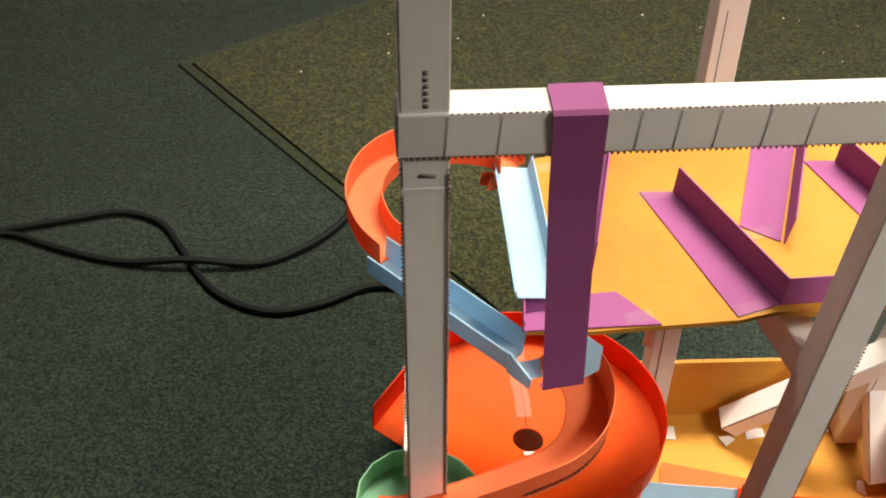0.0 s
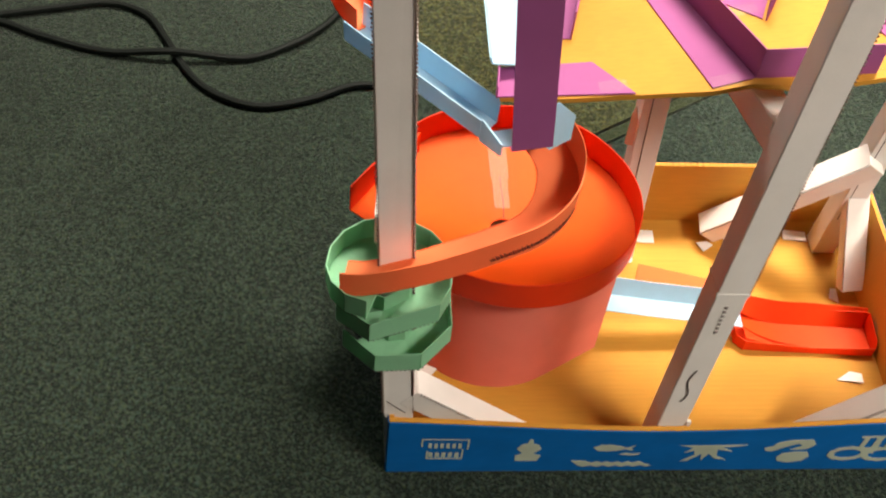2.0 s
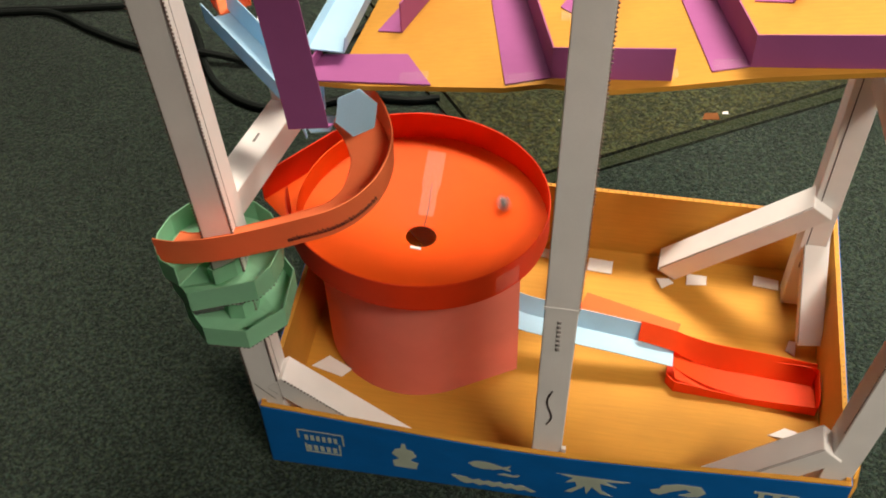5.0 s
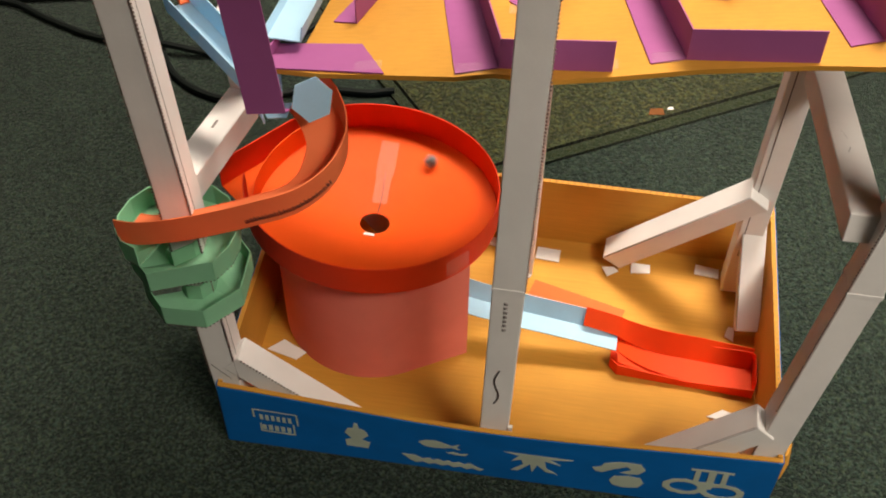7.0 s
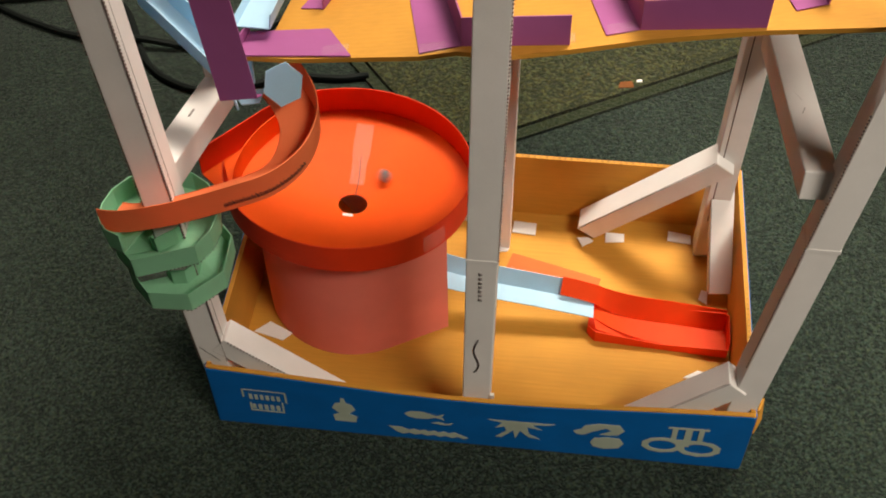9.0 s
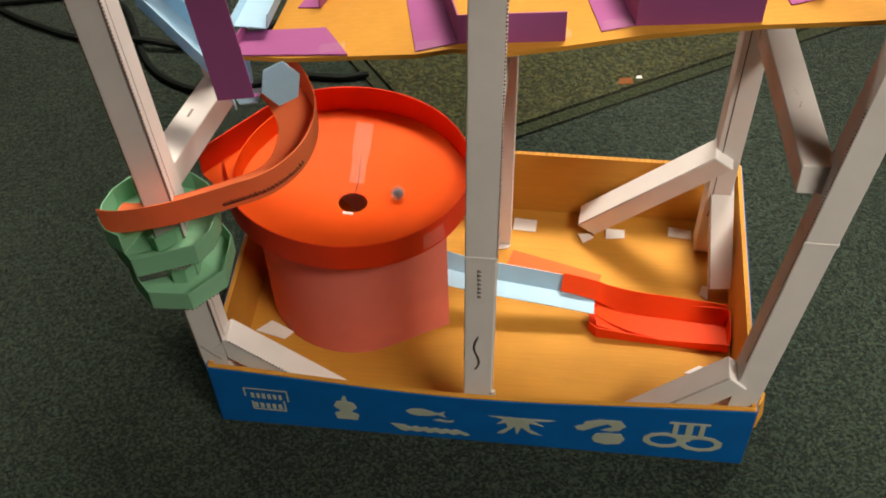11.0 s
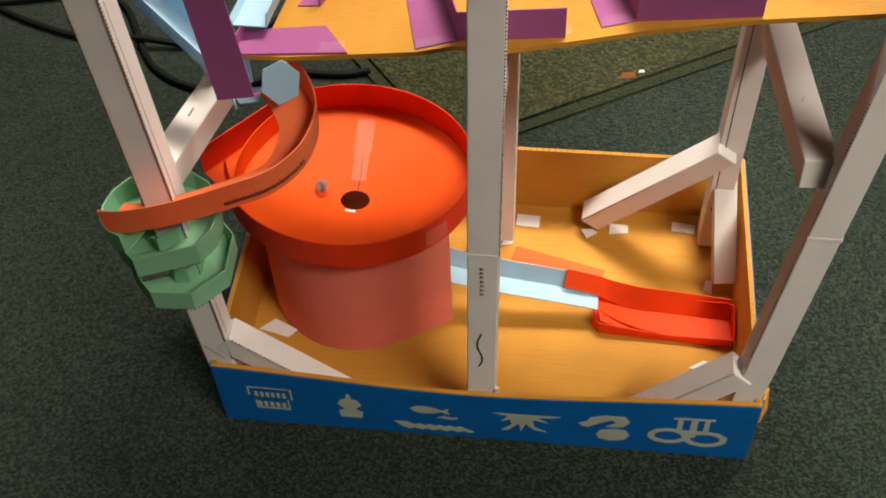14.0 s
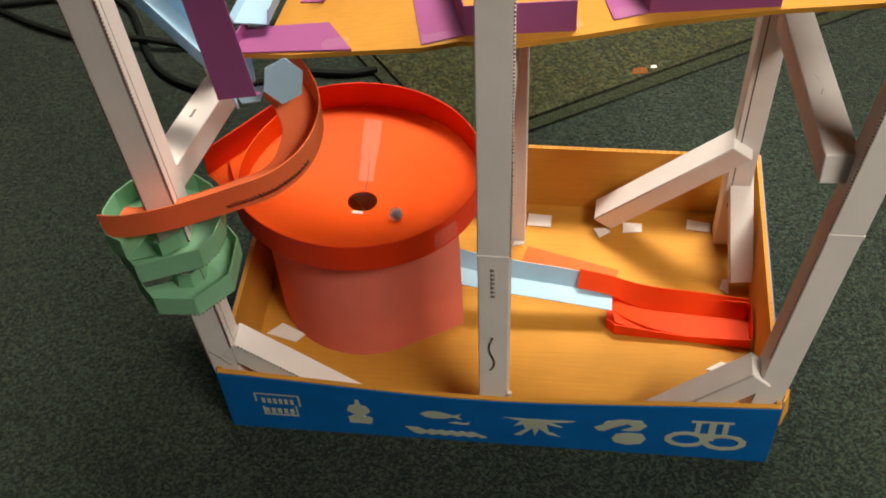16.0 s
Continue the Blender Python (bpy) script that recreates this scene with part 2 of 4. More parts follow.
def strut(name, label, a, b, w, h, side, group, category="brace", mat=None):
    """Square paper tube between two points: w across along side, h across the other way."""
    a, b = Vector(a), Vector(b)
    d = (b - a).normalized()
    s = Vector(side)
    s = (s - d * s.dot(d)).normalized()
    u = s.cross(d).normalized()
    off = [(-w / 2, -h / 2), (w / 2, -h / 2), (w / 2, h / 2), (-w / 2, h / 2)]
    ob = thing(name, label, category, group, at=a)
    part("tube", bevelled(prism([a + s * i + u * j for i, j in off], [b + s * i + u * j for i, j in off]), 0.0007), mat or M_WHITE, ob)
    # glued overlap of the folded strip along one face
    n = -u if u.y > 0 else u
    e = (-s if s.y > 0 else s) * (w / 2 - 0.0008)
    flat_mark("glue_seam", [a + n * h / 2 + e + d * 0.002, b + n * h / 2 + e - d * 0.002], 0.0007, n, M_GREY, ob)
    return ob


def flat_mark(name, line, w, normal, mat, parent, t=0.0001):
    """A drawn stroke on a surface: ribbon of width w along a line, just proud of the surface."""
    n = Vector(normal).normalized()
    L = [Vector(p) + n * 0.00025 for p in line]
    A, B = [], []
    for i in range(len(L)):
        d = (L[min(i + 1, len(L) - 1)] - L[max(0, i - 1)]).normalized()
        s = d.cross(n).normalized() * w / 2
        A.append(L[i] + s)
        B.append(L[i] - s)
    return ribbon(name, A, B, mat, parent, t)


# ---- room ----
def room():
    fl = part("floor", cuboid(-2.6, -2.4, -0.05, 3.0, 3.2, 0.0), M_CARPET)
    tagged(fl, "speckled dark green-grey looped pile office carpet", "floor", kind="structure")
    for nm, c in (("wall_south", (-2.6, -2.5, 0, 3.0, -2.4, 2.45)), ("wall_north", (-2.6, 3.2, 0, 3.0, 3.3, 2.45)), ("wall_west", (-2.7, -2.5, 0, -2.6, 3.3, 2.45)), ("wall_east", (3.0, -2.5, 0, 3.1, 3.3, 2.45))):
        tagged(part(nm, cuboid(*c), M_WALL), "plain painted room wall", "wall", kind="structure")
    tagged(part("ceiling", cuboid(-2.7, -2.5, 2.45, 3.1, 3.3, 2.55), M_WALL), "plain pale ceiling", "ceiling", kind="structure")


room()


def rug():
    c, e1, e2 = Vector((0.163, 0.3395, 0)), Vector((-0.626, 0.780, 0)), Vector((0.863, 0.505, 0))
    a, w, ln, bd = 0.001, 0.69, 1.9, 0.0145
    ob = thing("rug", "olive brown short pile rug with a bound dark edge", "rug", at=c)
    cor = [c, c + e2 * ln, c + e2 * ln + e1 * w, c + e1 * w]
    d1, d2 = e1 * bd, e2 * bd
    inner = [c + d1 + d2, cor[1] + d1 - d2, cor[2] - d1 - d2, cor[3] - d1 + d2]
    up = Vector((0, 0, a))
    part("woven_top", slab([p + up for p in inner], 0.007), M_RUG, ob)
    for i in range(4):
        j = (i + 1) % 4
        o0, o1 = cor[i], cor[j]
        n0, n1 = o0.lerp(inner[i], 0.84), o1.lerp(inner[j], 0.84)  # a sunk seam remains beside the pile
        hi = Vector((0, 0, 0.0055))
        part("binding", prism([o0, o1, n1, n0], [o0 + hi * 0.7, o1 + hi * 0.7, n1 + hi, n0 + hi]), M_RUGEDGE, ob, "dark olive sewn edge binding")
    # small loose scraps and lint on the pile
    bm = bmesh.new()
    rnd = random.Random(4)
    for i in range(46):
        p = c + e2 * rnd.uniform(0.05, 0.9) + e1 * rnd.uniform(0.05, 0.6) + Vector((0, 0, 0.0082))
        s = rnd.uniform(0.0008, 0.0022)
        q = [p + Vector((math.cos(t + i), math.sin(t + i), 0)) * s * rnd.uniform(0.5, 1) for t in (0, 1.6, 3.1, 4.7)]
        vs = [bm.verts.new(v) for v in q]
        ws = [bm.verts.new(v + Vector((0, 0, 0.0006))) for v in q]
        bm.faces.new(vs), bm.faces.new(ws)
        for k in range(4):
            bm.faces.new((vs[k], vs[(k + 1) % 4], ws[(k + 1) % 4], ws[k]))
    tagged(part("lint", bm, M_WHITE), "scattered pale lint flecks on the rug", "lint", kind="stuff")
    bits = (("paper_scrap", "small faded brown paper scrap lying on the rug", (0.362, 0.482), 0.009, 0.0055, M_SCRAP), ("paper_scrap", "tiny white paper shred lying on the rug", (0.377, 0.490), 0.0035, 0.0016, M_WHITE))
    for name, label, (x, y), sx, sy, mat in bits:
        s = thing(name, label, "paper scrap", at=(x, y, 0.0081))
        part("scrap", slab([(x - sx, y - sy, 0.0081), (x + sx, y - sy * 0.6, 0.0081), (x + sx * 0.7, y + sy, 0.0096), (x - sx * 0.8, y + sy * 0.7, 0.0088)], 0.0005), mat, s)


rug()


def cord(name, pts, r=0.0042):
    """Round cable that lies on the carpet."""
    P = smooth_path(pts, 10)
    bm = bmesh.new()
    rows = []
    for i, p in enumerate(P):
        d = (P[min(i + 1, len(P) - 1)] - P[max(0, i - 1)]).normalized()
        s = Vector((-d.y, d.x, 0)).normalized()
        u = s.cross(d) * -1
        rows.append([bm.verts.new(p + s * r * math.cos(q) + u * r * math.sin(q)) for q in [k * math.pi / 4 for k in range(8)]])
    for a, b in zip(rows, rows[1:]):
        for i in range(8):
            bm.faces.new((a[i], a[(i + 1) % 8], b[(i + 1) % 8], b[i]))
    bm.faces.new(rows[0]), bm.faces.new(rows[-1])
    return part(name, bm, M_CORD, None, smooth=True)


Z = 0.0045
c1 = cord("power_cord", [(-0.62, 0.50, Z), (-0.5, 0.548, Z), (-0.427, 0.563, Z), (-0.36, 0.578, Z), (-0.306, 0.588, Z), (-0.262, 0.570, Z), (-0.236, 0.530, Z), (-0.218, 0.495, Z), (-0.195, 0.462, Z), (-0.165, 0.440, Z), (-0.125, 0.429, Z), (-0.075, 0.441, Z), (-0.03, 0.463, Z), (0.009, 0.464, Z), (0.035, 0.465, Z), (0.052, 0.470, Z), (0.064, 0.472, Z + 0.001)])
tagged(c1, "black rubber power cord lying in a loop on the carpet", "cable")
c2 = cord("power_cord", [(-0.62, 0.52, Z), (-0.5, 0.545, Z), (-0.432, 0.555, Z), (-0.37, 0.530, Z), (-0.30, 0.508, Z), (-0.225, 0.502, Z + 0.008), (-0.15, 0.502, Z), (-0.10, 0.525, Z), (-0.065, 0.555, Z), (-0.045, 0.584, Z), (-0.040, 0.604, Z + 0.004)])
tagged(c2, "black rubber power cord crossing the loop on the carpet", "cable")

# ---- shallow cardboard lid that carries everything ----
W, D, H = 0.47, 0.283, 0.087


def lid():
    ob = thing("cardboard_tray", "shallow cardboard box lid with blue printed outside and bare brown inside", "box", at=(W / 2, D / 2, 0))
    t = 0.004
    part("base_panel", cuboid(t, t, 0.001, W - t, D - t, t), M_BOARD, ob, "bare brown corrugated base")
    # front wall, its rim pressed down a little where the middle column stands
    xs = [i * W / 24 for i in range(25)]
    dip = lambda x: 0.0105 * math.exp(-((x - 0.225) / 0.15) ** 2)
    bow = lambda x: -0.004 * math.sin(math.pi * x / W)
    bm = bmesh.new()
    rows = []
    for x in xs:
        z = H - dip(x)
        rows.append([bm.verts.new(p) for p in ((x, 0, 0), (x, bow(x), z), (x, bow(x) + t, z), (x, t, 0))])
    for r, s in zip(rows, rows[1:]):
        for i in range(4):
            bm.faces.new((r[i], r[(i + 1) % 4], s[(i + 1) % 4], s[i]))
    bm.faces.new(rows[0]), bm.faces.new(rows[-1])
    front = part("front_wall", bm, M_BOARD, ob)
    A = [(x, -0.0006 + 0.0, 0.0005) for x in xs]
    B = [(x, bow(x) - 0.0006, H - dip(x) - 0.001) for x in xs]
    ribbon("printed_face", A, B, M_PRINT, front, 0.0008, "bright blue printed paper face")
    part("back_wall", cuboid(0, D - t, 0, W, D, H), M_BOARD, ob)
    part("left_wall", cuboid(0, t, 0, t, D - t, H), M_BOARD, ob)
    part("right_wall", cuboid(W - t, t, 0, W, D - t, H), M_BOARD, ob)
    for nm, q in (("side_print", (W + 0.0002, 0, 0.0005, W + 0.0009, D, H - 0.001)), ("side_print", (-0.0009, 0, 0.0005, -0.0002, D, H - 0.001)), ("side_print", (0, D + 0.0002, 0.0005, W, D + 0.0009, H - 0.001))):
        part(nm, cuboid(*q), M_PRINT, ob, "blue printed paper face")
    # torn corrugated rim along the back and right walls
    for a, b, out in (((0.004, D - 0.002, H), (W - 0.004, D - 0.002, H), (0, 0, 1)), ((W - 0.002, D - 0.004, H), (W - 0.002, 0.004, H), (0, 0, 1))):
        e = teeth("corrugated_rim", a, b, out, (0, 1, 0) if a[1] == b[1] else (1, 0, 0), ob, 0.006, 0.0012)
        e.data.materials[0] = M_EDGE
    # small pressed-open corner flap
    part("corner_flap", slab([(W + 0.001, 0.002, H - 0.03), (W + 0.007, 0.012, H - 0.022), (W + 0.006, 0.02, H - 0.002), (W + 0.001, 0.006, H)], 0.002, (1, 0, 0)), M_BOARD, ob)

    # printed silhouettes in cream ink
    fy = lambda x, z: bow(x) * z / H - 0.0014

    def ink(name, pts, label=""):
        dx, dz = {"badge": (-0.0045, 0.002), "jar": (0.001, 0.001), "fish": (0.0065, -0.006), "wave": (0.0035, -0.0150), "leaf": (0.0130, -0.0105), "animal": (0.008, -0.003), "tractor": (0.009, 0.001)}[name.split("_")[0]]
        pts = [(x + dx, z + dz) for x, z in pts]
        part(name, slab([(x, fy(x, z), z) for x, z in pts], 0.0002, (0, 1, 0)), M_CREAM, ob, label)

    def ell(cx, cz, rx, rz, n=16, a0=0.0, wob=0.0):
        return [(cx + rx * math.cos(a0 + 2 * math.pi * i / n) * (1 + wob * (i % 2)), cz + rz * math.sin(a0 + 2 * math.pi * i / n) * (1 + wob * (i % 2))) for i in range(n)]

    def rect(x0, z0, x1, z1):
        return [(x0, z0), (x1, z0), (x1, z1), (x0, z1)]

    # framed badge: outline and two rows of short bars
    for q in ((0.032, 0.056, 0.072, 0.0575), (0.032, 0.044, 0.0335, 0.0575), (0.0705, 0.040, 0.072, 0.0575), (0.037, 0.0225, 0.068, 0.0245), (0.037, 0.0225, 0.0385, 0.036), (0.0665, 0.0225, 0.068, 0.040)):
        ink("badge_frame", rect(*q))
    for i in range(5):
        ink("badge_bar", rect(0.039 + i * 0.0055, 0.026, 0.0425 + i * 0.0055, 0.034))
    for i in range(6):
        ink("badge_bar", rect(0.038 + i * 0.0050, 0.042, 0.041 + i * 0.0050, 0.050))
    # jar with a lid
    ink("jar_print", [(0.108, 0.020), (0.127, 0.020), (0.129, 0.030), (0.122, 0.034), (0.128, 0.042), (0.125, 0.050), (0.120, 0.052), (0.119, 0.060), (0.116, 0.060), (0.115, 0.052), (0.110, 0.050), (0.107, 0.042), (0.113, 0.034), (0.107, 0.030)])
    # fish over waves
    ink("fish_print", [(0.166, 0.052), (0.172, 0.057), (0.181, 0.058), (0.189, 0.055), (0.195, 0.052), (0.202, 0.057), (0.199, 0.051), (0.202, 0.046), (0.194, 0.049), (0.187, 0.046), (0.177, 0.045), (0.170, 0.047)])
    ink("wave_print", [(0.154, 0.036), (0.166, 0.036)] + [(0.168 + i * 0.0045, 0.0345 - 0.003 * (i % 2)) for i in range(12)] + [(0.226, 0.026)] + [(0.222 - i * 0.0055, 0.0235 + 0.003 * (i % 2)) for i in range(12)])
    ink("fish_print", [(0.190, 0.039), (0.196, 0.042), (0.203, 0.040), (0.209, 0.042), (0.207, 0.038), (0.201, 0.037)])
    # spreading plant
    ink("leaf_print", [(0.232, 0.0605), (0.292, 0.0605), (0.286, 0.058), (0.272, 0.056), (0.282, 0.048), (0.268, 0.052), (0.270, 0.040), (0.280, 0.032), (0.270, 0.034), (0.262, 0.044), (0.258, 0.030), (0.256, 0.044), (0.246, 0.030), (0.240, 0.030), (0.250, 0.042), (0.248, 0.050), (0.240, 0.046), (0.246, 0.056)])
    # curled animal
    ink("animal_print", [(0.313, 0.046), (0.320, 0.050), (0.322, 0.056), (0.334, 0.061), (0.352, 0.061), (0.357, 0.052), (0.352, 0.044), (0.344, 0.042), (0.336, 0.043), (0.346, 0.050), (0.341, 0.054), (0.330, 0.047), (0.322, 0.040), (0.316, 0.041)])
    ink("animal_print", [(0.332, 0.036), (0.343, 0.039), (0.354, 0.038), (0.358, 0.030), (0.354, 0.021), (0.342, 0.018), (0.332, 0.021), (0.329, 0.028)])
    # tractor: cab, body and two ring wheels
    for q in ((0.392, 0.0585, 0.427, 0.0615), (0.396, 0.040, 0.4005, 0.0585), (0.4185, 0.040, 0.423, 0.0585), (0.407, 0.030, 0.413, 0.0585), (0.396, 0.036, 0.423, 0.041)):
        ink("tractor_print", rect(*q))
    for cx, cz, rx, rz in ((0.399, 0.031, 0.0175, 0.0125), (0.431, 0.029, 0.0185, 0.0125)):
        o, i = ell(cx, cz, rx, rz, 20, 0, 0.05), ell(cx, cz, rx * 0.68, rz * 0.62, 20)
        bm = bmesh.new()
        vo = [[bm.verts.new((x, fy(x, z) + d, z)) for x, z in L] for L in (o, i) for d in (0, 0.0002)]
        for k in range(20):
            j = (k + 1) % 20
            for p, q in ((0, 2), (1, 3), (0, 1), (2, 3)):
                bm.faces.new((vo[p][k], vo[p][j], vo[q][j], vo[q][k]))
        part("wheel_print", bm, M_CREAM, ob)
    return ob


lid()

# ---- columns, beams and braces ----
GC, GB, GX = "paper columns of the frame", "paper beams of the frame", "paper braces of the frame"
Z0 = 0.0042


def frame_parts():
    fl = column("paper_column", "tall folded white paper column through the green spiral track", (-0.001, 0.0045, Z0), (0.0225, 0.0045, Z0), (-0.0352, 0.0135, 0.72), (-0.0112, 0.0148, 0.72), 0.023, GC, (0.772,))
    ex = lambda z, right=0.0: -0.001 - 0.0342 * z / 0.72 + 0.0238 * right
    ey = lambda z: 0.0045 + 0.0092 * z / 0.72
    teeth("perforated_edge", (ex(0.09), ey(0.09), 0.09), (ex(0.575), ey(0.575), 0.575), (-1, 0, 0), (0, 1, 0), fl)
    teeth("perforated_edge", (ex(0.09, 1), ey(0.09), 0.09), (ex(0.575, 1), ey(0.575), 0.575), (0.6, -1, 0), (1, 1, 0), fl)
    flat_mark("seam_line", [(ex(0.10, 0.97), ey(0.10), 0.10), (ex(0.57, 0.97), ey(0.57), 0.57)], 0.0009, (0.3, -1, 0), M_SHADE_SEAM, fl)
    flat_mark("seam_line", [(ex(0.10, 1.0), ey(0.10) + 0.007, 0.10), (ex(0.57, 1.0), ey(0.57) + 0.0055, 0.57)], 0.0007, (1, 0, 0), M_GREY, fl)
    for k in range(6):
        z = 0.611 + k * 0.0038
        flat_mark("print_bar", [(ex(z, 0.52), ey(z), z), (ex(z, 0.52), ey(z), z + 0.0026)], 0.0024, (0, -1, 0), M_GREY, fl)
    flat_mark("print_bar", [(ex(0.569, 0.35), ey(0.569), 0.569), (ex(0.569, 0.72), ey(0.569), 0.569)], 0.0026, (0, -1, 0), M_GREY, fl)
    flat_mark("scuff_line", [(ex(0.098, 0.1), ey(0.098), 0.108), (ex(0.09, 0.75), ey(0.09), 0.09)], 0.0007, (0, -1, 0), M_SHADE_SEAM, fl)

    fm = column("paper_column", "folded white paper column in two sleeved lengths at the tray front", (0.2224, 0.0042, Z0), (0.2462, 0.0042, Z0), (0.2311, 0.0097, 0.5865), (0.2546, 0.0092, 0.5865), 0.024, GC, (0.425,))
    teeth("perforated_edge", (0.2498, 0.0066, 0.255), (0.2545, 0.0094, 0.58), (1, 0, 0), (0, 1, 0), fm)
    fy = lambda z: 0.0040 + 0.0054 * (z - 0.004) / 0.582
    sq = [(0.2345 + 0.0035 * math.sin(k * 0.55) * (1 - k / 22) + 0.0012 * (k - 6) / 6, fy(0.108 + k * 0.0039) - 0.0002, 0.108 + k * 0.0039) for k in range(13)]
    flat_mark("script_mark", sq, 0.0013, (0, -1, 0), M_INK, fm)
    for k in range(7):
        z = 0.206 + k * 0.0052
        flat_mark("print_bar", [(0.237, fy(z), z), (0.2371, fy(z), z + 0.0034)], 0.0030, (0, -1, 0), M_GREY, fm)
    part("paper_nub", cuboid(0.2472, 0.0035, 0.07, 0.2505, 0.0065, 0.0765), M_WHITE, fm)

    fr = column("paper_column", "folded white paper column leaning out at the tray corner", (0.4387, 0.0045, Z0), (0.4622, 0.0045, Z0), (0.4975, 0.020, 0.60), (0.5215, 0.020, 0.60), 0.023, GC, (0.476,))
    teeth("perforated_edge", (0.4520, 0.0078, 0.145), (0.4795, 0.0150, 0.42), (-1, 0, 0), (0, 1, 0), fr)

    bm = column("paper_column", "folded white paper column standing at the tray back", (0.224, 0.228, Z0), (0.248, 0.228, Z0), (0.2245, 0.33, 0.66), (0.248, 0.33, 0.66), 0.022, GC)
    part("loose_tab", slab([(0.225, 0.2540, 0.140), (0.2180, 0.2610, 0.137), (0.2180, 0.2610, 0.176), (0.2200, 0.2600, 0.187), (0.225, 0.2570, 0.166)], 0.0009, (0.4, 1, 0)), M_WHITE, bm)
    flat_mark("seam_line", [(0.232, 0.228, 0.01), (0.232, 0.33, 0.655)], 0.0009, (0, -1, 0.15), M_SHADE_SEAM, bm)
    br = column("paper_column", "folded white paper column at the tray back corner", (0.434, 0.238, Z0), (0.457, 0.238, Z0), (0.432, 0.208, 0.42), (0.455, 0.208, 0.42), 0.022, GC)
    flat_mark("seam_line", [(0.4395, 0.238, 0.01), (0.4375, 0.209, 0.40)], 0.0009, (0, -1, 0), M_SHADE_SEAM, br)
    bl = column("paper_column", "folded white paper column behind the spiral track", (0.014, 0.205, Z0), (0.036, 0.205, Z0), (0.006, 0.187, 0.130), (0.028, 0.187, 0.130), 0.022, GC)
    part("upper_shaft", prism(*loops((-0.0085, 0.166, 0.256), (0.0135, 0.166, 0.256), (-0.009, 0.155, 0.352), (0.013, 0.155, 0.352), 0.022)), M_WHITE, bl)

    bt = strut("paper_beam", "white folded paper beam with torn perforated edge across the frame", (-0.0312, 0.0203, 0.5942), (0.262, 0.0262, 0.5992), 0.0195, 0.0265, (0, 1, 0), GB, "beam")
    by, bz = lambda x: 0.0103 + (x + 0.0312) * 0.0201, lambda x: 0.5810 + (x + 0.0312) * 0.0171
    teeth("perforated_edge", (-0.0308, by(-0.0308), bz(-0.0308)), (0.262, by(0.262), bz(0.262)), (0, 0, -1), (0, 1, 0), bt)
    teeth("perforated_edge", (-0.006, by(-0.006), bz(-0.006) + 0.0265), (0.262, by(0.262), bz(0.262) + 0.0265), (0, -0.3, 1), (0, 1, 0), bt, 0.0031, 0.0007)
    for x in (-0.0075, 0.0185, 0.087, 0.1065, 0.1265, 0.1515, 0.1745):
        flat_mark("fold_line", [(x, by(x), bz(x) + 0.001), (x + 0.0006, by(x), bz(x) + 0.025)], 0.0005, (0, -1, 0), M_GREY, bt)
    sl = strut("paper_beam", "white folded paper side beam between front and back columns", (-0.006, 0.030, 0.294), (0.0025, 0.160, 0.262), 0.024, 0.024, (1, 0, 0), GB, "beam")
    flat_mark("print_bar", [(-0.003, 0.10, 0.2892), (-0.0025, 0.112, 0.2863)], 0.002, (0, 0.2, 1), M_GREY, sl)
    sr = strut("paper_beam", "white folded paper side beam with a faint script mark", (0.4650, 0.025, 0.3416), (0.4555, 0.216, 0.3115), 0.0230, 0.024, (1, 0, 0), GB, "beam")
    ws = [(0.461 + 0.003 * math.sin(k * 0.6), 0.095 + k * 0.0045, 0.338 - k * 0.00097) for k in range(12)]
    flat_mark("script_mark", [(x - 0.002 - (y - 0.095) * 0.025, y, 0.3533 - (y - 0.026) * 0.1578) for x, y, z in ws], 0.0011, (0, 0.2, 1), M_GREY, sr)

    strut("paper_beam", "white folded paper beam between the middle columns under the board", (0.2405, 0.034, 0.388), (0.236, 0.264, 0.313), 0.0215, 0.0235, (1, 0, 0), GB, "beam")
    bb = strut("paper_brace", "white folded paper brace leaning on the back corner column", (0.325, 0.259, 0.0165), (0.4416, 0.228, 0.157), 0.024, 0.023, (0, 1, 0.08), GX)
    strut("paper_brace", "short white folded paper brace propping the back corner column", (0.4565, 0.186, 0.0145), (0.4465, 0.246, 0.108), 0.022, 0.014, (1, 0, 0), GX)
    off = Vector((-0.0087, -0.0126, 0.0064))
    flat_mark("fold_line", [Vector((0.325, 0.259, 0.0165)) + off, Vector((0.434, 0.230, 0.148)) + off], 0.0006, (-0.757, -1.05, 0.55), M_GREY, bb)
    lb = strut("paper_brace", "white folded paper brace propping the spiral column", (0.014, 0.0168, 0.113), (0.124, 0.0168, 0.0165), 0.023, 0.022, (0, 1, 0), GX)
    teeth("perforated_edge", (0.0235, 0.0050, 0.1195), (0.0720, 0.0050, 0.0770), (-0.3, -0.6, -0.5), (0.6, 0, 0.75), lb)
    rb = strut("paper_brace", "white folded paper brace propping the corner column", (0.450, 0.0168, 0.116), (0.356, 0.0168, 0.0165), 0.023, 0.022, (0, 1, 0), GX)
    flat_mark("fold_line", [(0.4424, 0.0051, 0.1240), (0.3485, 0.0051, 0.0245)], 0.0006, (-0.3, -1, 0.3), M_GREY, rb)


frame_parts()


# ---- loose paper tabs that hold the feet to the tray floor ----
def tab(pts, label, mat=M_WHITE, lift=0.0):
    bm = slab([(x, y, 0.0043 + lift + 0.0006 * i) for i, (x, y) in enumerate(pts)], 0.0009)
    return tagged(part("paper_tab", bm, mat), label, "paper tab", "paper tabs on the tray floor")


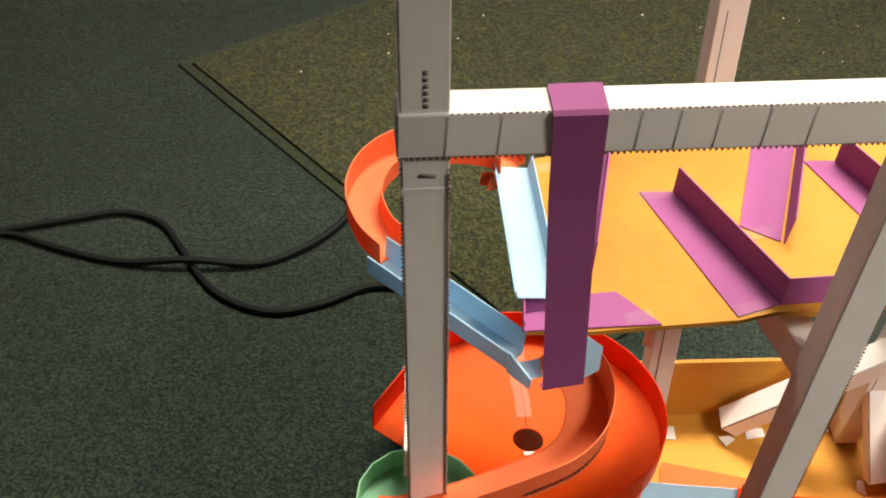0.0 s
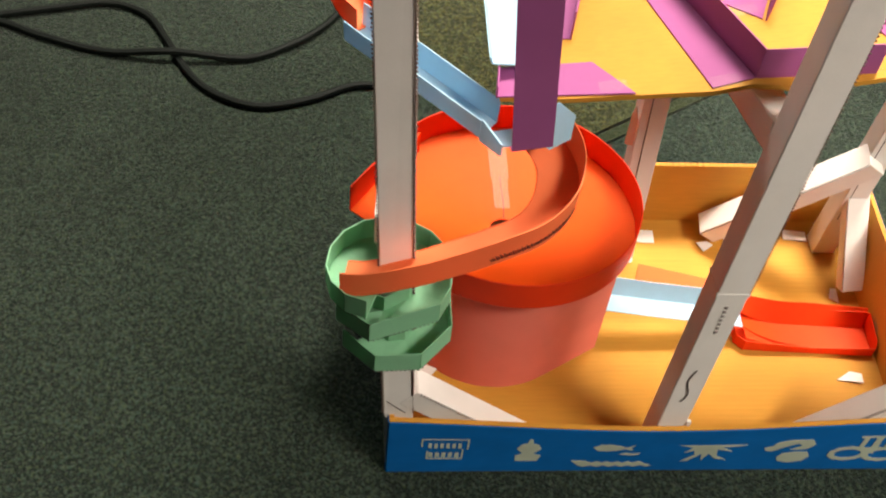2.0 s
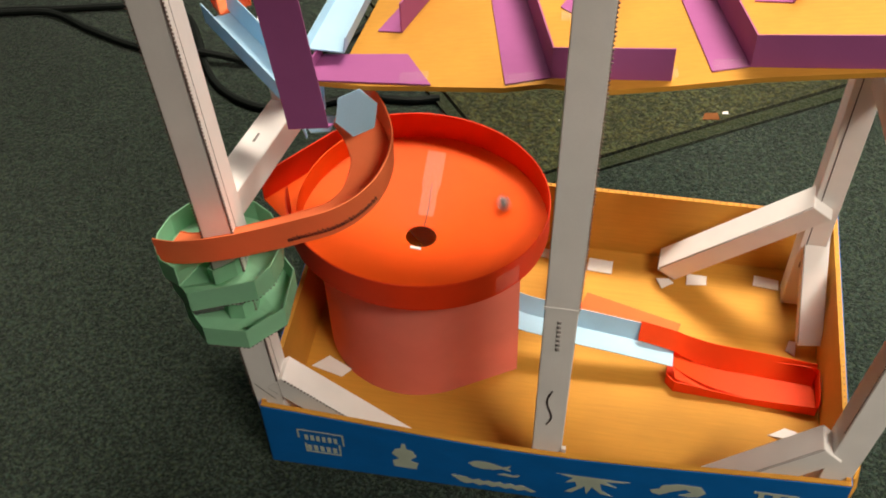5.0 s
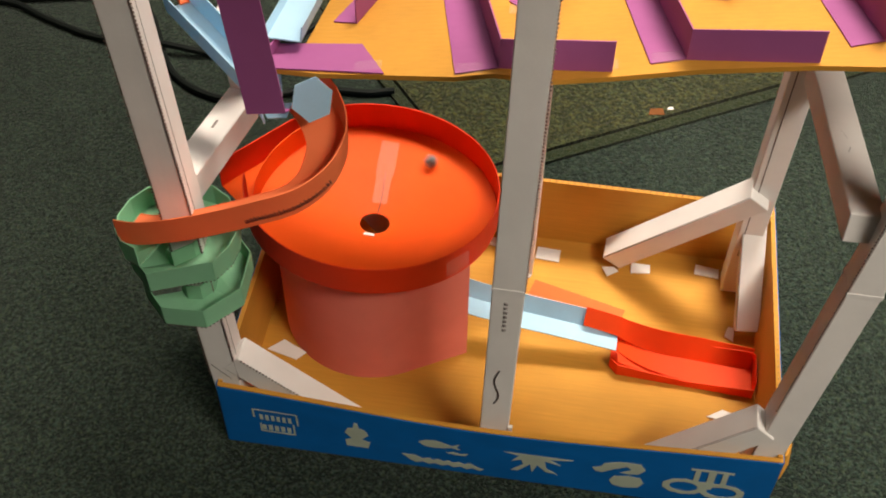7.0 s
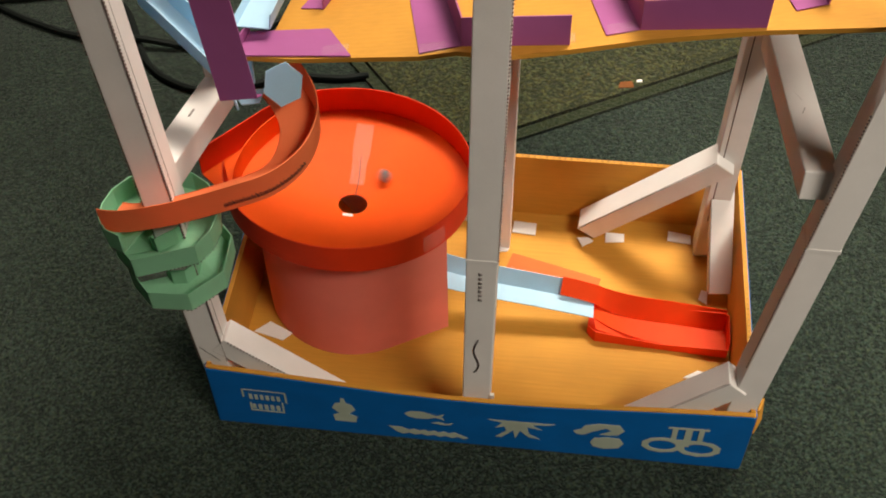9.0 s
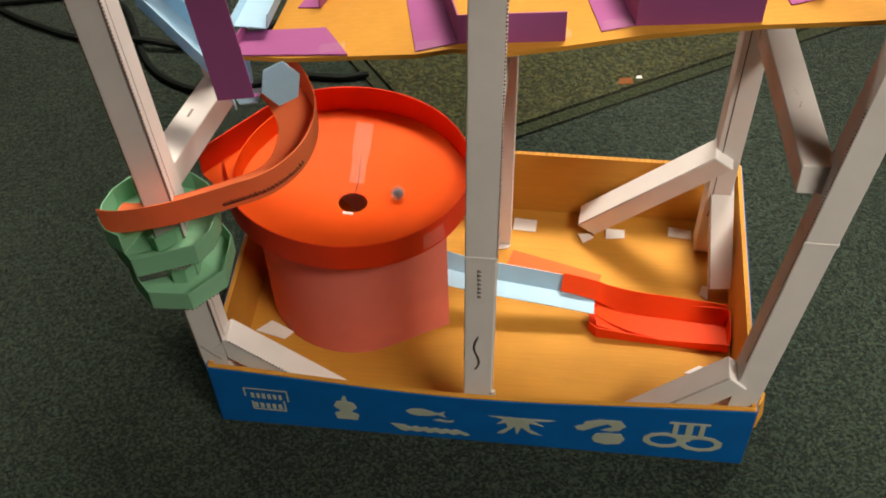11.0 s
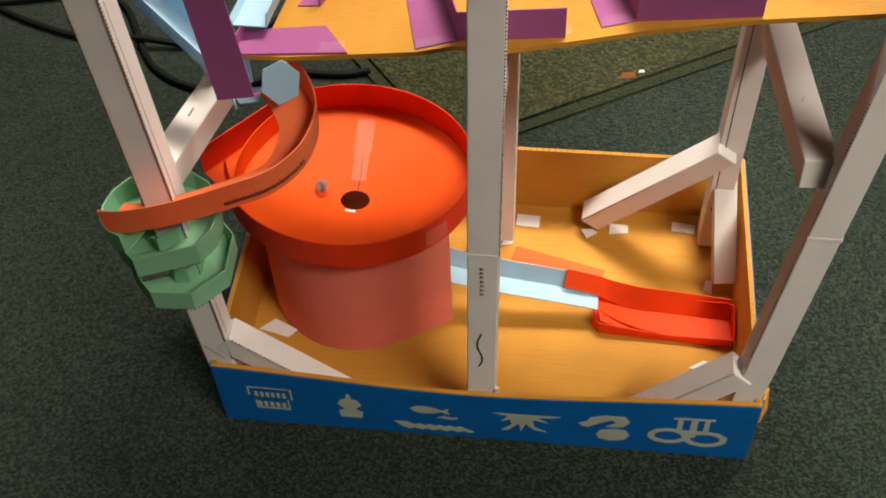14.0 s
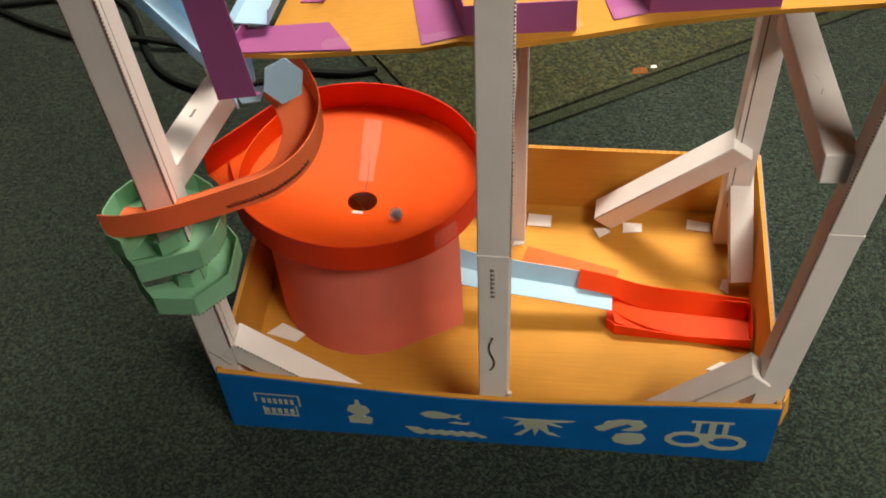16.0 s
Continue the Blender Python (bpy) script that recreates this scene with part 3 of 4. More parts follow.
tab([(0.249, 0.250), (0.273, 0.248), (0.2735, 0.263), (0.250, 0.264)], "small white paper tab glued beside the back column")
tab([(0.236, 0.222), (0.246, 0.2235), (0.248, 0.227), (0.238, 0.2275)], "narrow white paper tab at the back column foot")
tab([(0.408, 0.255), (0.432, 0.252), (0.432, 0.263), (0.409, 0.266)], "small white paper tab at the corner column foot")
tab([(0.322, 0.238), (0.333, 0.246), (0.328, 0.25), (0.316, 0.248)], "folded white paper tab under the brace end")
tab([(0.345, 0.246), (0.364, 0.248), (0.364, 0.258), (0.345, 0.258)], "white paper tab beside the brace end")
tab([(0.438, 0.182), (0.446, 0.176), (0.447, 0.192), (0.441, 0.192)], "small folded white paper tab beside the brace")
tab([(0.010, 0.098), (0.040, 0.090), (0.048, 0.099), (0.024, 0.110)], "crumpled white paper tab near the salmon drum")
tab([(0.422, 0.088), (0.436, 0.097), (0.447, 0.094), (0.446, 0.084)], "folded white paper tab near the corner column")
tab([(0.196, 0.262), (0.212, 0.258), (0.214, 0.268), (0.198, 0.271)], "small white paper tab on the tray floor")
tab([(0.245, 0.194), (0.338, 0.183), (0.342, 0.195), (0.252, 0.219)], "loose flat orange paper strip lying in the tray", M_CORAL, 0.002)

# ---- funnel: round dish on a drum ----
CX, CY, RR, ZT, RH, TA, TB, DEEP, HOLE = 0.1030, 0.1730, 0.1105, 0.1735, 0.0290, -0.048, -0.124, 0.031, 0.0135


def dish_z(x, y):
    dx, dy = x - CX, y - CY
    r = math.hypot(dx, dy)
    return ZT - RH + TA * dx + TB * dy - DEEP * (1 - min(1.0, r / RR))


def funnel():
    ob = thing("marble_funnel", "orange paper funnel with a centre hole on a salmon drum", "funnel", at=(CX, CY, Z0))
    n, rings = 72, 14
    bm = bmesh.new()
    top, bot = [], []
    for i in range(rings + 1):
        r = HOLE + (RR - HOLE) * i / rings
        a = [(CX + r * math.cos(2 * math.pi * k / n), CY + r * math.sin(2 * math.pi * k / n)) for k in range(n)]
        top.append([bm.verts.new((x, y, dish_z(x, y))) for x, y in a])
        bot.append([bm.verts.new((x, y, dish_z(x, y) - 0.0012)) for x, y in a])
    for i in range(rings):
        for k in range(n):
            j = (k + 1) % n
            bm.faces.new((top[i][k], top[i][j], top[i + 1][j], top[i + 1][k]))
            bm.faces.new((bot[i][k], bot[i + 1][k], bot[i + 1][j], bot[i][j]))
    for i in (0, rings):
        for k in range(n):
            j = (k + 1) % n
            bm.faces.new((top[i][k], top[i][j], bot[i][j], bot[i][k]))
    dish = part("dish", bm, M_ORANGE, ob, "orange card cone with a round hole", True)
    # rim band round the dish, its loose end running on straight
    nb = Vector((-TA, -TB, 1)).normalized()
    A, B = [], []
    a0, a1 = math.radians(-172), math.radians(150)
    for k in range(73):
        q = a0 + (a1 - a0) * k / 72
        x, y = CX + (RR + 0.0006) * math.cos(q), CY + (RR + 0.0006) * math.sin(q)
        z = ZT - RH + TA * (x - CX) + TB * (y - CY)
        A.append(Vector((x, y, z - 0.001)))
        B.append(Vector((x, y, z + RH)))
    t = (A[-1] - A[-2]).normalized()
    for k in range(1, 6):
        A.append(A[72] + t * 0.0150 * k)
        B.append(B[72] + t * 0.0150 * k)
    rim = ribbon("rim", A, B, M_ORANGE_SHADE, ob, 0.001, "orange card rim band, coloured as in shade")
    L, R = [], []
    for k in range(5):
        q = math.radians(-46 + 3.2 * k)
        x, y = CX + (RR + 0.0017) * math.cos(q), CY + (RR + 0.0017) * math.sin(q)
        z = ZT + TA * (x - CX) + TB * (y - CY)
        L.append((x, y, z - 0.026))
        R.append((x, y, z - 0.007))
    ribbon("tape_strip", L, R, M_TAPE, ob, 0.0003, "strip of clear sticky tape on the rim")
    # flat sheet between the dish and the straight end of the rim
    arc = [math.radians(150 + 5 * k) for k in range(11)]
    inner = [(CX + (RR - 0.001) * math.cos(q), CY + (RR - 0.001) * math.sin(q)) for q in arc]
    outer = [(A[72 + k].x, A[72 + k].y) for k in range(1, 6)]
    flat = inner + outer[::-1]
    hz = lambda x, y: ZT - RH + TA * (x - CX) + TB * (y - CY)
    part("entry_apron", prism([(x, y, hz(x, y) - 0.0012) for x, y in flat], [(x, y, hz(x, y) - 0.0003) for x, y in flat]), M_ORANGE, ob, "flat orange card sheet beside the rim")
    # inner guide where the marble comes in
    A, B = [], []
    for k in range(14):
        q = math.radians(203 - k * 5.2)
        r = RR - 0.006 - 0.004 * math.sin(k / 13 * math.pi)
        x, y = CX + r * math.cos(q), CY + r * math.sin(q)
        z = dish_z(x, y)
        A.append(Vector((x, y, z + 0.0002)))
        B.append(Vector((x, y, z + 0.024)))
    ribbon("entry_guide", A, B, M_ORANGE, ob, 0.0009)
    # salmon drum, its sheet closed with an overlapping corner
    dx0, dy0, dr = 0.1000, 0.1660, 0.0845
    flat_end, meet = Vector((0.1965, 0.1245)), math.radians(-60)
    join = Vector((dx0 + dr * math.cos(meet), dy0 + dr * math.sin(meet)))
    sheet = [tuple(flat_end.lerp(join, k / 5)) for k in range(5)]
    for k in range(49):
        q = meet - math.radians(135) * k / 48  # the sheet leaves the back of the drum open
        sheet.append((dx0 + dr * math.cos(q), dy0 + dr * math.sin(q)))
    A = [(x, y, Z0) for x, y in sheet]
    B = [(x, y, dish_z(x, y) - 0.0015) for x, y in sheet]
    ribbon("drum", A, B, M_PINK, ob, 0.001, "salmon pink card cylinder")
    # tape and slit line running up from the hole
    for r0, r1, w in ((0.024, 0.055, 0.007), (0.055, 0.094, 0.0085)):
        L, R = [], []
        for k in range(6):
            r = r0 + (r1 - r0) * k / 5
            for s, lst in ((-1, L), (1, R)):
                x, y = CX - 0.002 * (r / 0.09) + s * w, CY + r
                lst.append((x, y, dish_z(x, y) + 0.0006))
        ribbon("tape_strip", L, R, M_TAPE, dish, 0.0003, "strip of clear sticky tape")
    part("hole_tab", prism(*[[(x, y, dish_z(x, y) + h) for x, y in ((CX - 0.0065, CY - 0.0150), (CX + 0.0030, CY - 0.0150), (CX + 0.0035, CY - 0.0195), (CX - 0.0065, CY - 0.0195))] for h in (0.0004, 0.0011)]), M_WHITE, dish, "small white paper tab at the hole edge")
    flat_mark("slit_line", [(CX + 0.0008 * math.sin(k), CY + 0.0135 + k * 0.009, dish_z(CX, CY + 0.0135 + k * 0.009)) for k in range(6)], 0.0008, (-TA, -TB, 1), M_INK, dish)
    return ob


funnel()


# ---- green spiral round the front column ----
def spiral():
    ob = thing("spiral_track", "green folded paper spiral track wound round a white column", "marble track", at=(-0.004, 0.016, 0.2))
    kn = (-530, -450, -405, -360, -270, -180, -135, -90, -45, 0, 90, 180, 225, 250)
    zn = (0.1990, 0.2030, 0.2050, 0.2080, 0.2180, 0.2290, 0.2360, 0.2450, 0.2500, 0.2520, 0.2545, 0.2570, 0.2640, 0.2690)
    turn = [250 - 22.5 * k for k in range(14)] + [-90 + 22.5 - 45 * k for k in range(1, 11)]
    mid = lambda q: Vector((-0.0085 + 0.0100 * (250 - q) / 780, 0.0150, 0))
    path = []
    for q in turn:
        c = mid(q)
        path.append((c.x + 0.029 * math.cos(math.radians(q)), c.y + 0.029 * math.sin(math.radians(q)), float(np.interp(q, kn, zn))))
    for k in range(len(turn) - 1):
        p, q = Vector(path[k]), Vector(path[k + 1])
        c = mid((turn[k] + turn[k + 1]) / 2)

        def offs(v, r, c=c):
            d = Vector((v.x - c.x, v.y - c.y, 0)).normalized()
            return v + d * r
        o0, o1, i0, i1 = offs(p, 0.0135), offs(q, 0.0135), offs(p, -0.0135), offs(q, -0.0135)
        ribbon("track_floor", [i0, i1], [o0, o1], M_GREEN, ob, 0.0009, smooth=False)
        up = Vector((0, 0, 0.0200))
        if k > 7:
            ribbon("inner_wall", [i0, i1], [i0 + up * 0.8, i1 + up * 0.8], M_GREEN, ob, 0.0009, smooth=False)
        ribbon("track_wall", [o0, o1], [o0 + up, o1 + up], M_GREEN, ob, 0.0009, smooth=False)
        teeth("perforated_edge", o0 - up * 0.02, o1 - up * 0.02, (0, 0, -1), Vector((o0.x - c.x, o0.y - c.y, 0)), ob, 0.003, 0.001)
    return ob


spiral()


# ---- curved orange track that leads to the spiral ----
def sweep_track():
    ob = thing("curved_track", "peach orange paper track curving down to the green spiral", "marble track", at=(0.05, 0.01, 0.3))
    pts = [(0.079, 0.078, 0.352), (0.095, 0.061, 0.347), (0.1030, 0.044, 0.339), (0.0985, 0.024, 0.329), (0.083, 0.0110, 0.319), (0.058, 0.0045, 0.310), (0.034, 0.001, 0.301), (0.008, -0.001, 0.291), (-0.022, 0.000, 0.280), (-0.038, 0.003, 0.276)]
    P = smooth_path(pts, 5)
    L, R = channel(ob, P, 0.0280, 0.0240, 0.0008, M_PEACH, 0.0005)
    # printed line of small dark bars along the outer wall
    for k in range(15, 26):
        a, b = L[k], L[k + 1]
        d = (b - a)
        n = Vector((d.y, -d.x, 0)).normalized()
        if n.dot(L[k] - R[k]) < 0:
            n = -n
        for u, h in ((0.02, 0.0040), (0.27, 0.0027), (0.51, 0.0034 if k % 3 else 0.0044), (0.75, 0.0027)):
            p = a + d * u + Vector((0, 0, 0.0052 + h / 2)) + n * 0.0010
            flat_mark("print_bar", [p, p + d * 0.15], h, n, M_INK, ob)
    teeth("perforated_edge", L[18], L[30], (0, 0, -1), (0, 1, 0), ob, 0.003, 0.001)
    return ob


sweep_track()


# ---- pale blue ramps, orange turn, end cup ----
def upper_tracks():
    a = thing("straight_ramp", "pale blue paper ramp along the edge of the maze board", "marble track", at=(0.07, 0.15, 0.385))
    P = [(0.0675 + 0.0045 * k / 8, 0.084 + 0.155 * k / 8, 0.398 - 0.024 * k / 8) for k in range(9)]
    channel(a, P, 0.024, 0.006, 0.013, M_BLUE, 0.002)
    t = thing("turn_track", "peach orange paper track making a half turn", "marble track", at=(0.0, 0.22, 0.37))
    pts = [(0.072, 0.238, 0.3735), (0.060, 0.252, 0.373), (0.031, 0.259, 0.372), (-0.006, 0.255, 0.371), (-0.030, 0.236, 0.370), (-0.0410, 0.206, 0.368), (-0.0345, 0.176, 0.366), (-0.021, 0.157, 0.3645)]
    channel(t, smooth_path(pts, 4), 0.024, 0.017, 0.020, M_PEACH, 0.001)
    for p, s in (((0.052, 0.222, 0.3665), 1), ((0.047, 0.231, 0.3645), -1)):
        part("torn_flap", slab([p, (p[0] + 0.011, p[1] + 0.003 * s, p[2]), (p[0] + 0.012, p[1] + 0.009, p[2] + 0.004), (p[0] + 0.002, p[1] + 0.007, p[2] + 0.006)], 0.0008), M_PEACH, t)
    b = thing("straight_ramp", "pale blue paper ramp sloping down to the hanging purple strip", "marble track", at=(0.01, 0.11, 0.355))
    Q = [(-0.033 + 0.090 * k / 8, 0.1495 - 0.0775 * k / 8, 0.3635 - 0.0135 * k / 8) for k in range(9)]
    channel(b, Q, 0.019, 0.020, 0.017, M_BLUE, 0.001)
    # folded end piece under the purple strip and the many-sided stop
    part("end_panel", slab([(0.050, 0.066, 0.352), (0.060, 0.052, 0.353), (0.073, 0.054, 0.354), (0.073, 0.070, 0.353)], 0.001), M_BLUE, b, "pale blue folded end piece")
    part("end_wall", prism([(0.050, 0.062, 0.350), (0.061, 0.0395, 0.360), (0.062, 0.0405, 0.360), (0.051, 0.063, 0.350)], [(0.050, 0.062, 0.370), (0.0605, 0.0355, 0.374), (0.0615, 0.0365, 0.374), (0.051, 0.063, 0.370)]), M_BLUE, b)
    c = Vector((0.0945, 0.048, 0.380))
    u, v = Vector((1, 0.16, 0.05)).normalized(), Vector((-0.05, 0.35, 0.9)).normalized()
    loop = [c + u * 0.0148 * math.cos(q) + v * 0.0165 * math.sin(q) for q in [math.radians(20 + 60 * k) for k in range(6)]]
    part("stop_panel", slab(loop, 0.001, u.cross(v)), M_BLUE, b, "six-sided pale blue stop panel")
    return a


upper_tracks()


# ---- hanging purple strip ----
def hanger():
    ob = thing("hanging_strip", "dark purple paper strip folded over the beam holding up the ramp", "paper strip", at=(0.06, 0.016, 0.5))
    line_l = [(0.0430, 0.0310, 0.6103), (0.0430, 0.0110, 0.6098), (0.0430, 0.0092, 0.6085), (0.0480, 0.0130, 0.55), (0.0545, 0.0115, 0.48), (0.0605, 0.0098, 0.415), (0.0618, 0.0096, 0.3975)]
    line_r = [(0.0700, 0.0315, 0.6110), (0.0700, 0.0115, 0.6105), (0.0700, 0.0097, 0.6092), (0.0740, 0.0140, 0.55), (0.0800, 0.0130, 0.48), (0.0855, 0.0122, 0.418), (0.0868, 0.0120, 0.4000)]
    ribbon("strip", line_l, line_r, M_PURPLE, ob, 0.0012, smooth=False)
    ribbon("under_fold", [(0.0618, 0.0100, 0.3975), (0.0625, 0.0200, 0.390)], [(0.0868, 0.0124, 0.4000), (0.0863, 0.0230, 0.3925)], M_PURPLE, ob, 0.001, smooth=False)
    return ob


hanger()


# ---- maze board with purple guides ----
BZ = lambda x, y: 0.405 + 0.175 * (x - 0.143) - 0.12 * (y - 0.05)


def maze():
    ob = thing("maze_board", "sloping brown cardboard board with purple paper guide walls taped on", "marble maze", at=(0.28, 0.15, 0.41))
    edge = [(0.060, 0.064), (0.100, 0.056), (0.143, 0.0525), (0.19, 0.0485), (0.215, 0.0515), (0.25, 0.042), (0.29, 0.0445), (0.34, 0.050), (0.41, 0.051), (0.475, 0.046), (0.53, 0.045), (0.53, 0.262), (0.30, 0.268), (0.19, 0.266), (0.150, 0.256), (0.091, 0.253), (0.083, 0.133), (0.080, 0.092)]
    board = part("board", prism([(x, y, BZ(x, y) - 0.0042) for x, y in edge], [(x, y, BZ(x, y) - 0.0004) for x, y in edge]), M_BOARD, ob, "brown corrugated cardboard sheet")

    def flap(name, pts, parent, h=0.0007, mat=M_PURPLE):
        return part(name, prism([(x, y, BZ(x, y)) for x, y in pts], [(x, y, BZ(x, y) + h) for x, y in pts]), mat, parent)

    def wall(name, line, h, parent, lean=(0, 0)):
        return ribbon(name, [(x, y, BZ(x, y)) for x, y in line], [(x + lean[0], y + lean[1], BZ(x, y) + h) for x, y in line], M_PURPLE, parent, 0.001, smooth=False)

    def guide(pts, walls, lean=(0, 0), h=0.024):
        f = flap("guide_flap", pts, ob)
        for w in walls:
            wall("guide_wall", w, h, f, lean)
        return f

    flap("guide_flap", [(0.058, 0.0635), (0.143, 0.053), (0.121, 0.089), (0.062, 0.093)], ob, 0.0012)
    wall("guide_wall", [(0.0575, 0.0635), (0.0615, 0.093)], 0.010, ob)
    guide([(0.094, 0.120), (0.111, 0.117), (0.149, 0.258), (0.136, 0.258)], [[(0.111, 0.117), (0.149, 0.258)]])
    guide([(0.190, 0.051), (0.218, 0.057), (0.181, 0.187), (0.158, 0.192)], [[(0.181, 0.187), (0.218, 0.057), (0.289, 0.050)]])
    guide([(0.215, 0.139), (0.236, 0.117), (0.286, 0.243), (0.256, 0.250)], [[(0.238, 0.115), (0.288, 0.243)]], (0.002, 0))
    guide([(0.312, 0.057), (0.334, 0.061), (0.299, 0.197), (0.278, 0.202)], [[(0.299, 0.197), (0.334, 0.061), (0.411, 0.054)]])
    guide([(0.337, 0.134), (0.360, 0.130), (0.405, 0.243), (0.380, 0.250)], [[(0.360, 0.130), (0.405, 0.243)]])
    guide([(0.40, 0.20), (0.42, 0.196), (0.45, 0.075), (0.43, 0.07)], [[(0.42, 0.196), (0.45, 0.075)]])
    for x, y in ((0.199, 0.056), (0.322, 0.063), (0.226, 0.128), (0.166, 0.186), (0.131, 0.062), (0.099, 0.238), (0.284, 0.056)):
        flap("tape_strip", [(x - 0.009, y - 0.006), (x + 0.009, y - 0.004), (x + 0.008, y + 0.006), (x - 0.01, y + 0.005)], ob, 0.0016, M_TAPE)
    return ob


maze()


# ---- exit ramp and catch tray ----
def exit_run():
    r = thing("exit_ramp", "pale blue paper ramp leading out of the salmon drum", "marble track", at=(0.26, 0.142, 0.03))
    P = smooth_path([(0.082, 0.232, 0.068), (0.105, 0.212, 0.064), (0.140, 0.178, 0.058), (0.180, 0.1505, 0.050), (0.230, 0.1452, 0.042), (0.285, 0.1437, 0.034), (0.335, 0.1425, 0.026)], 4)
    channel(r, P, 0.0190, 0.0165, 0.0, M_BLUE, 0.008)
    ob = thing("catch_tray", "shallow red folded paper tray catching marbles", "paper tray", at=(0.40, 0.14, Z0))
    o = [(0.338, 0.122), (0.400, 0.1185), (0.4625, 0.115), (0.4635, 0.120), (0.4635, 0.149), (0.459, 0.152), (0.40, 0.157), (0.345, 0.162), (0.333, 0.158), (0.331, 0.130)]
    part("tray_base", prism([(x, y, Z0) for x, y in o], [(x, y, Z0 + 0.0012) for x, y in o]), M_RED, ob)
    hs = [0.015, 0.0085, 0.0130, 0.0180, 0.0215, 0.021, 0.016, 0.012, 0.010, 0.013]
    L = o[-2:] + o[:9]
    H_ = hs[-2:] + hs[:9]
    ribbon("tray_wall", [(x, y, Z0 + 0.0004) for x, y in L], [(x, y, Z0 + h) for (x, y), h in zip(L, H_)], M_RED, ob, 0.001, smooth=False)
    low = smooth_path([(0.3020, 0.1490, 0.0375), (0.333, 0.1480, 0.0295), (0.347, 0.1485, 0.0200), (0.375, 0.1485, 0.0100), (0.410, 0.1480, 0.0066), (0.4600, 0.1450, 0.0063)], 4)
    high = smooth_path([(0.3035, 0.1600, 0.0515), (0.333, 0.1590, 0.0450), (0.347, 0.1600, 0.0380), (0.375, 0.1595, 0.0310), (0.410, 0.1590, 0.0280), (0.4620, 0.1540, 0.0275)], 4)
    ribbon("back_sheet", low, high, M_RED, ob, 0.001, "red paper sheet overlapping the ramp and running on as the tray back")
    near = smooth_path([(0.336, 0.1345, 0.0235), (0.352, 0.1300, 0.0165), (0.375, 0.1260, 0.0100), (0.410, 0.1220, 0.0066), (0.4600, 0.1175, 0.0060)], 4)
    far = smooth_path([(0.336, 0.1490, 0.0215), (0.352, 0.1490, 0.0150), (0.375, 0.1485, 0.0092), (0.410, 0.1475, 0.0064), (0.4600, 0.1445, 0.0062)], 4)
    ribbon("inner_floor", near, far, M_RED, ob, 0.0009, "red paper floor curving down from the ramp")
    part("side_flap", prism(*[[(x, y, z + h) for x, y, z in ((0.336, 0.1330, 0.0238), (0.350, 0.1275, 0.0175), (0.374, 0.1195, 0.0125), (0.360, 0.1200, 0.0135), (0.338, 0.1240, 0.0200))] for h in (0, 0.001)]), M_RED, ob, "red paper corner flap folded in")
    part("tape_strip", cuboid(0.4640, 0.128, 0.012, 0.4643, 0.142, 0.030), M_TAPE, ob, "strip of clear sticky tape on the tray end")
    return ob


exit_run()


# ---- marble ----
def make_marble():
    ob = thing("marble", "small clear bluish glass marble rolling in the orange funnel", "marble")
    bm = bmesh.new()
    bmesh.ops.create_uvsphere(bm, u_segments=28, v_segments=16, radius=0.0064)
    glass = part("glass_ball", bm, M_GLASS, ob, "", True)
    bm = bmesh.new()
    bmesh.ops.create_uvsphere(bm, u_segments=12, v_segments=8, radius=0.0040)
    for v in bm.verts:
        v.co.x *= 0.35
        q = v.co.z * 250
        v.co.x, v.co.y = v.co.x * math.cos(q) - v.co.y * math.sin(q), v.co.x * math.sin(q) + v.co.y * math.cos(q)
    part("swirl", bm, M_SWIRL, glass, "dark blue twisted swirl inside", True)
    return ob


marble = make_marble()


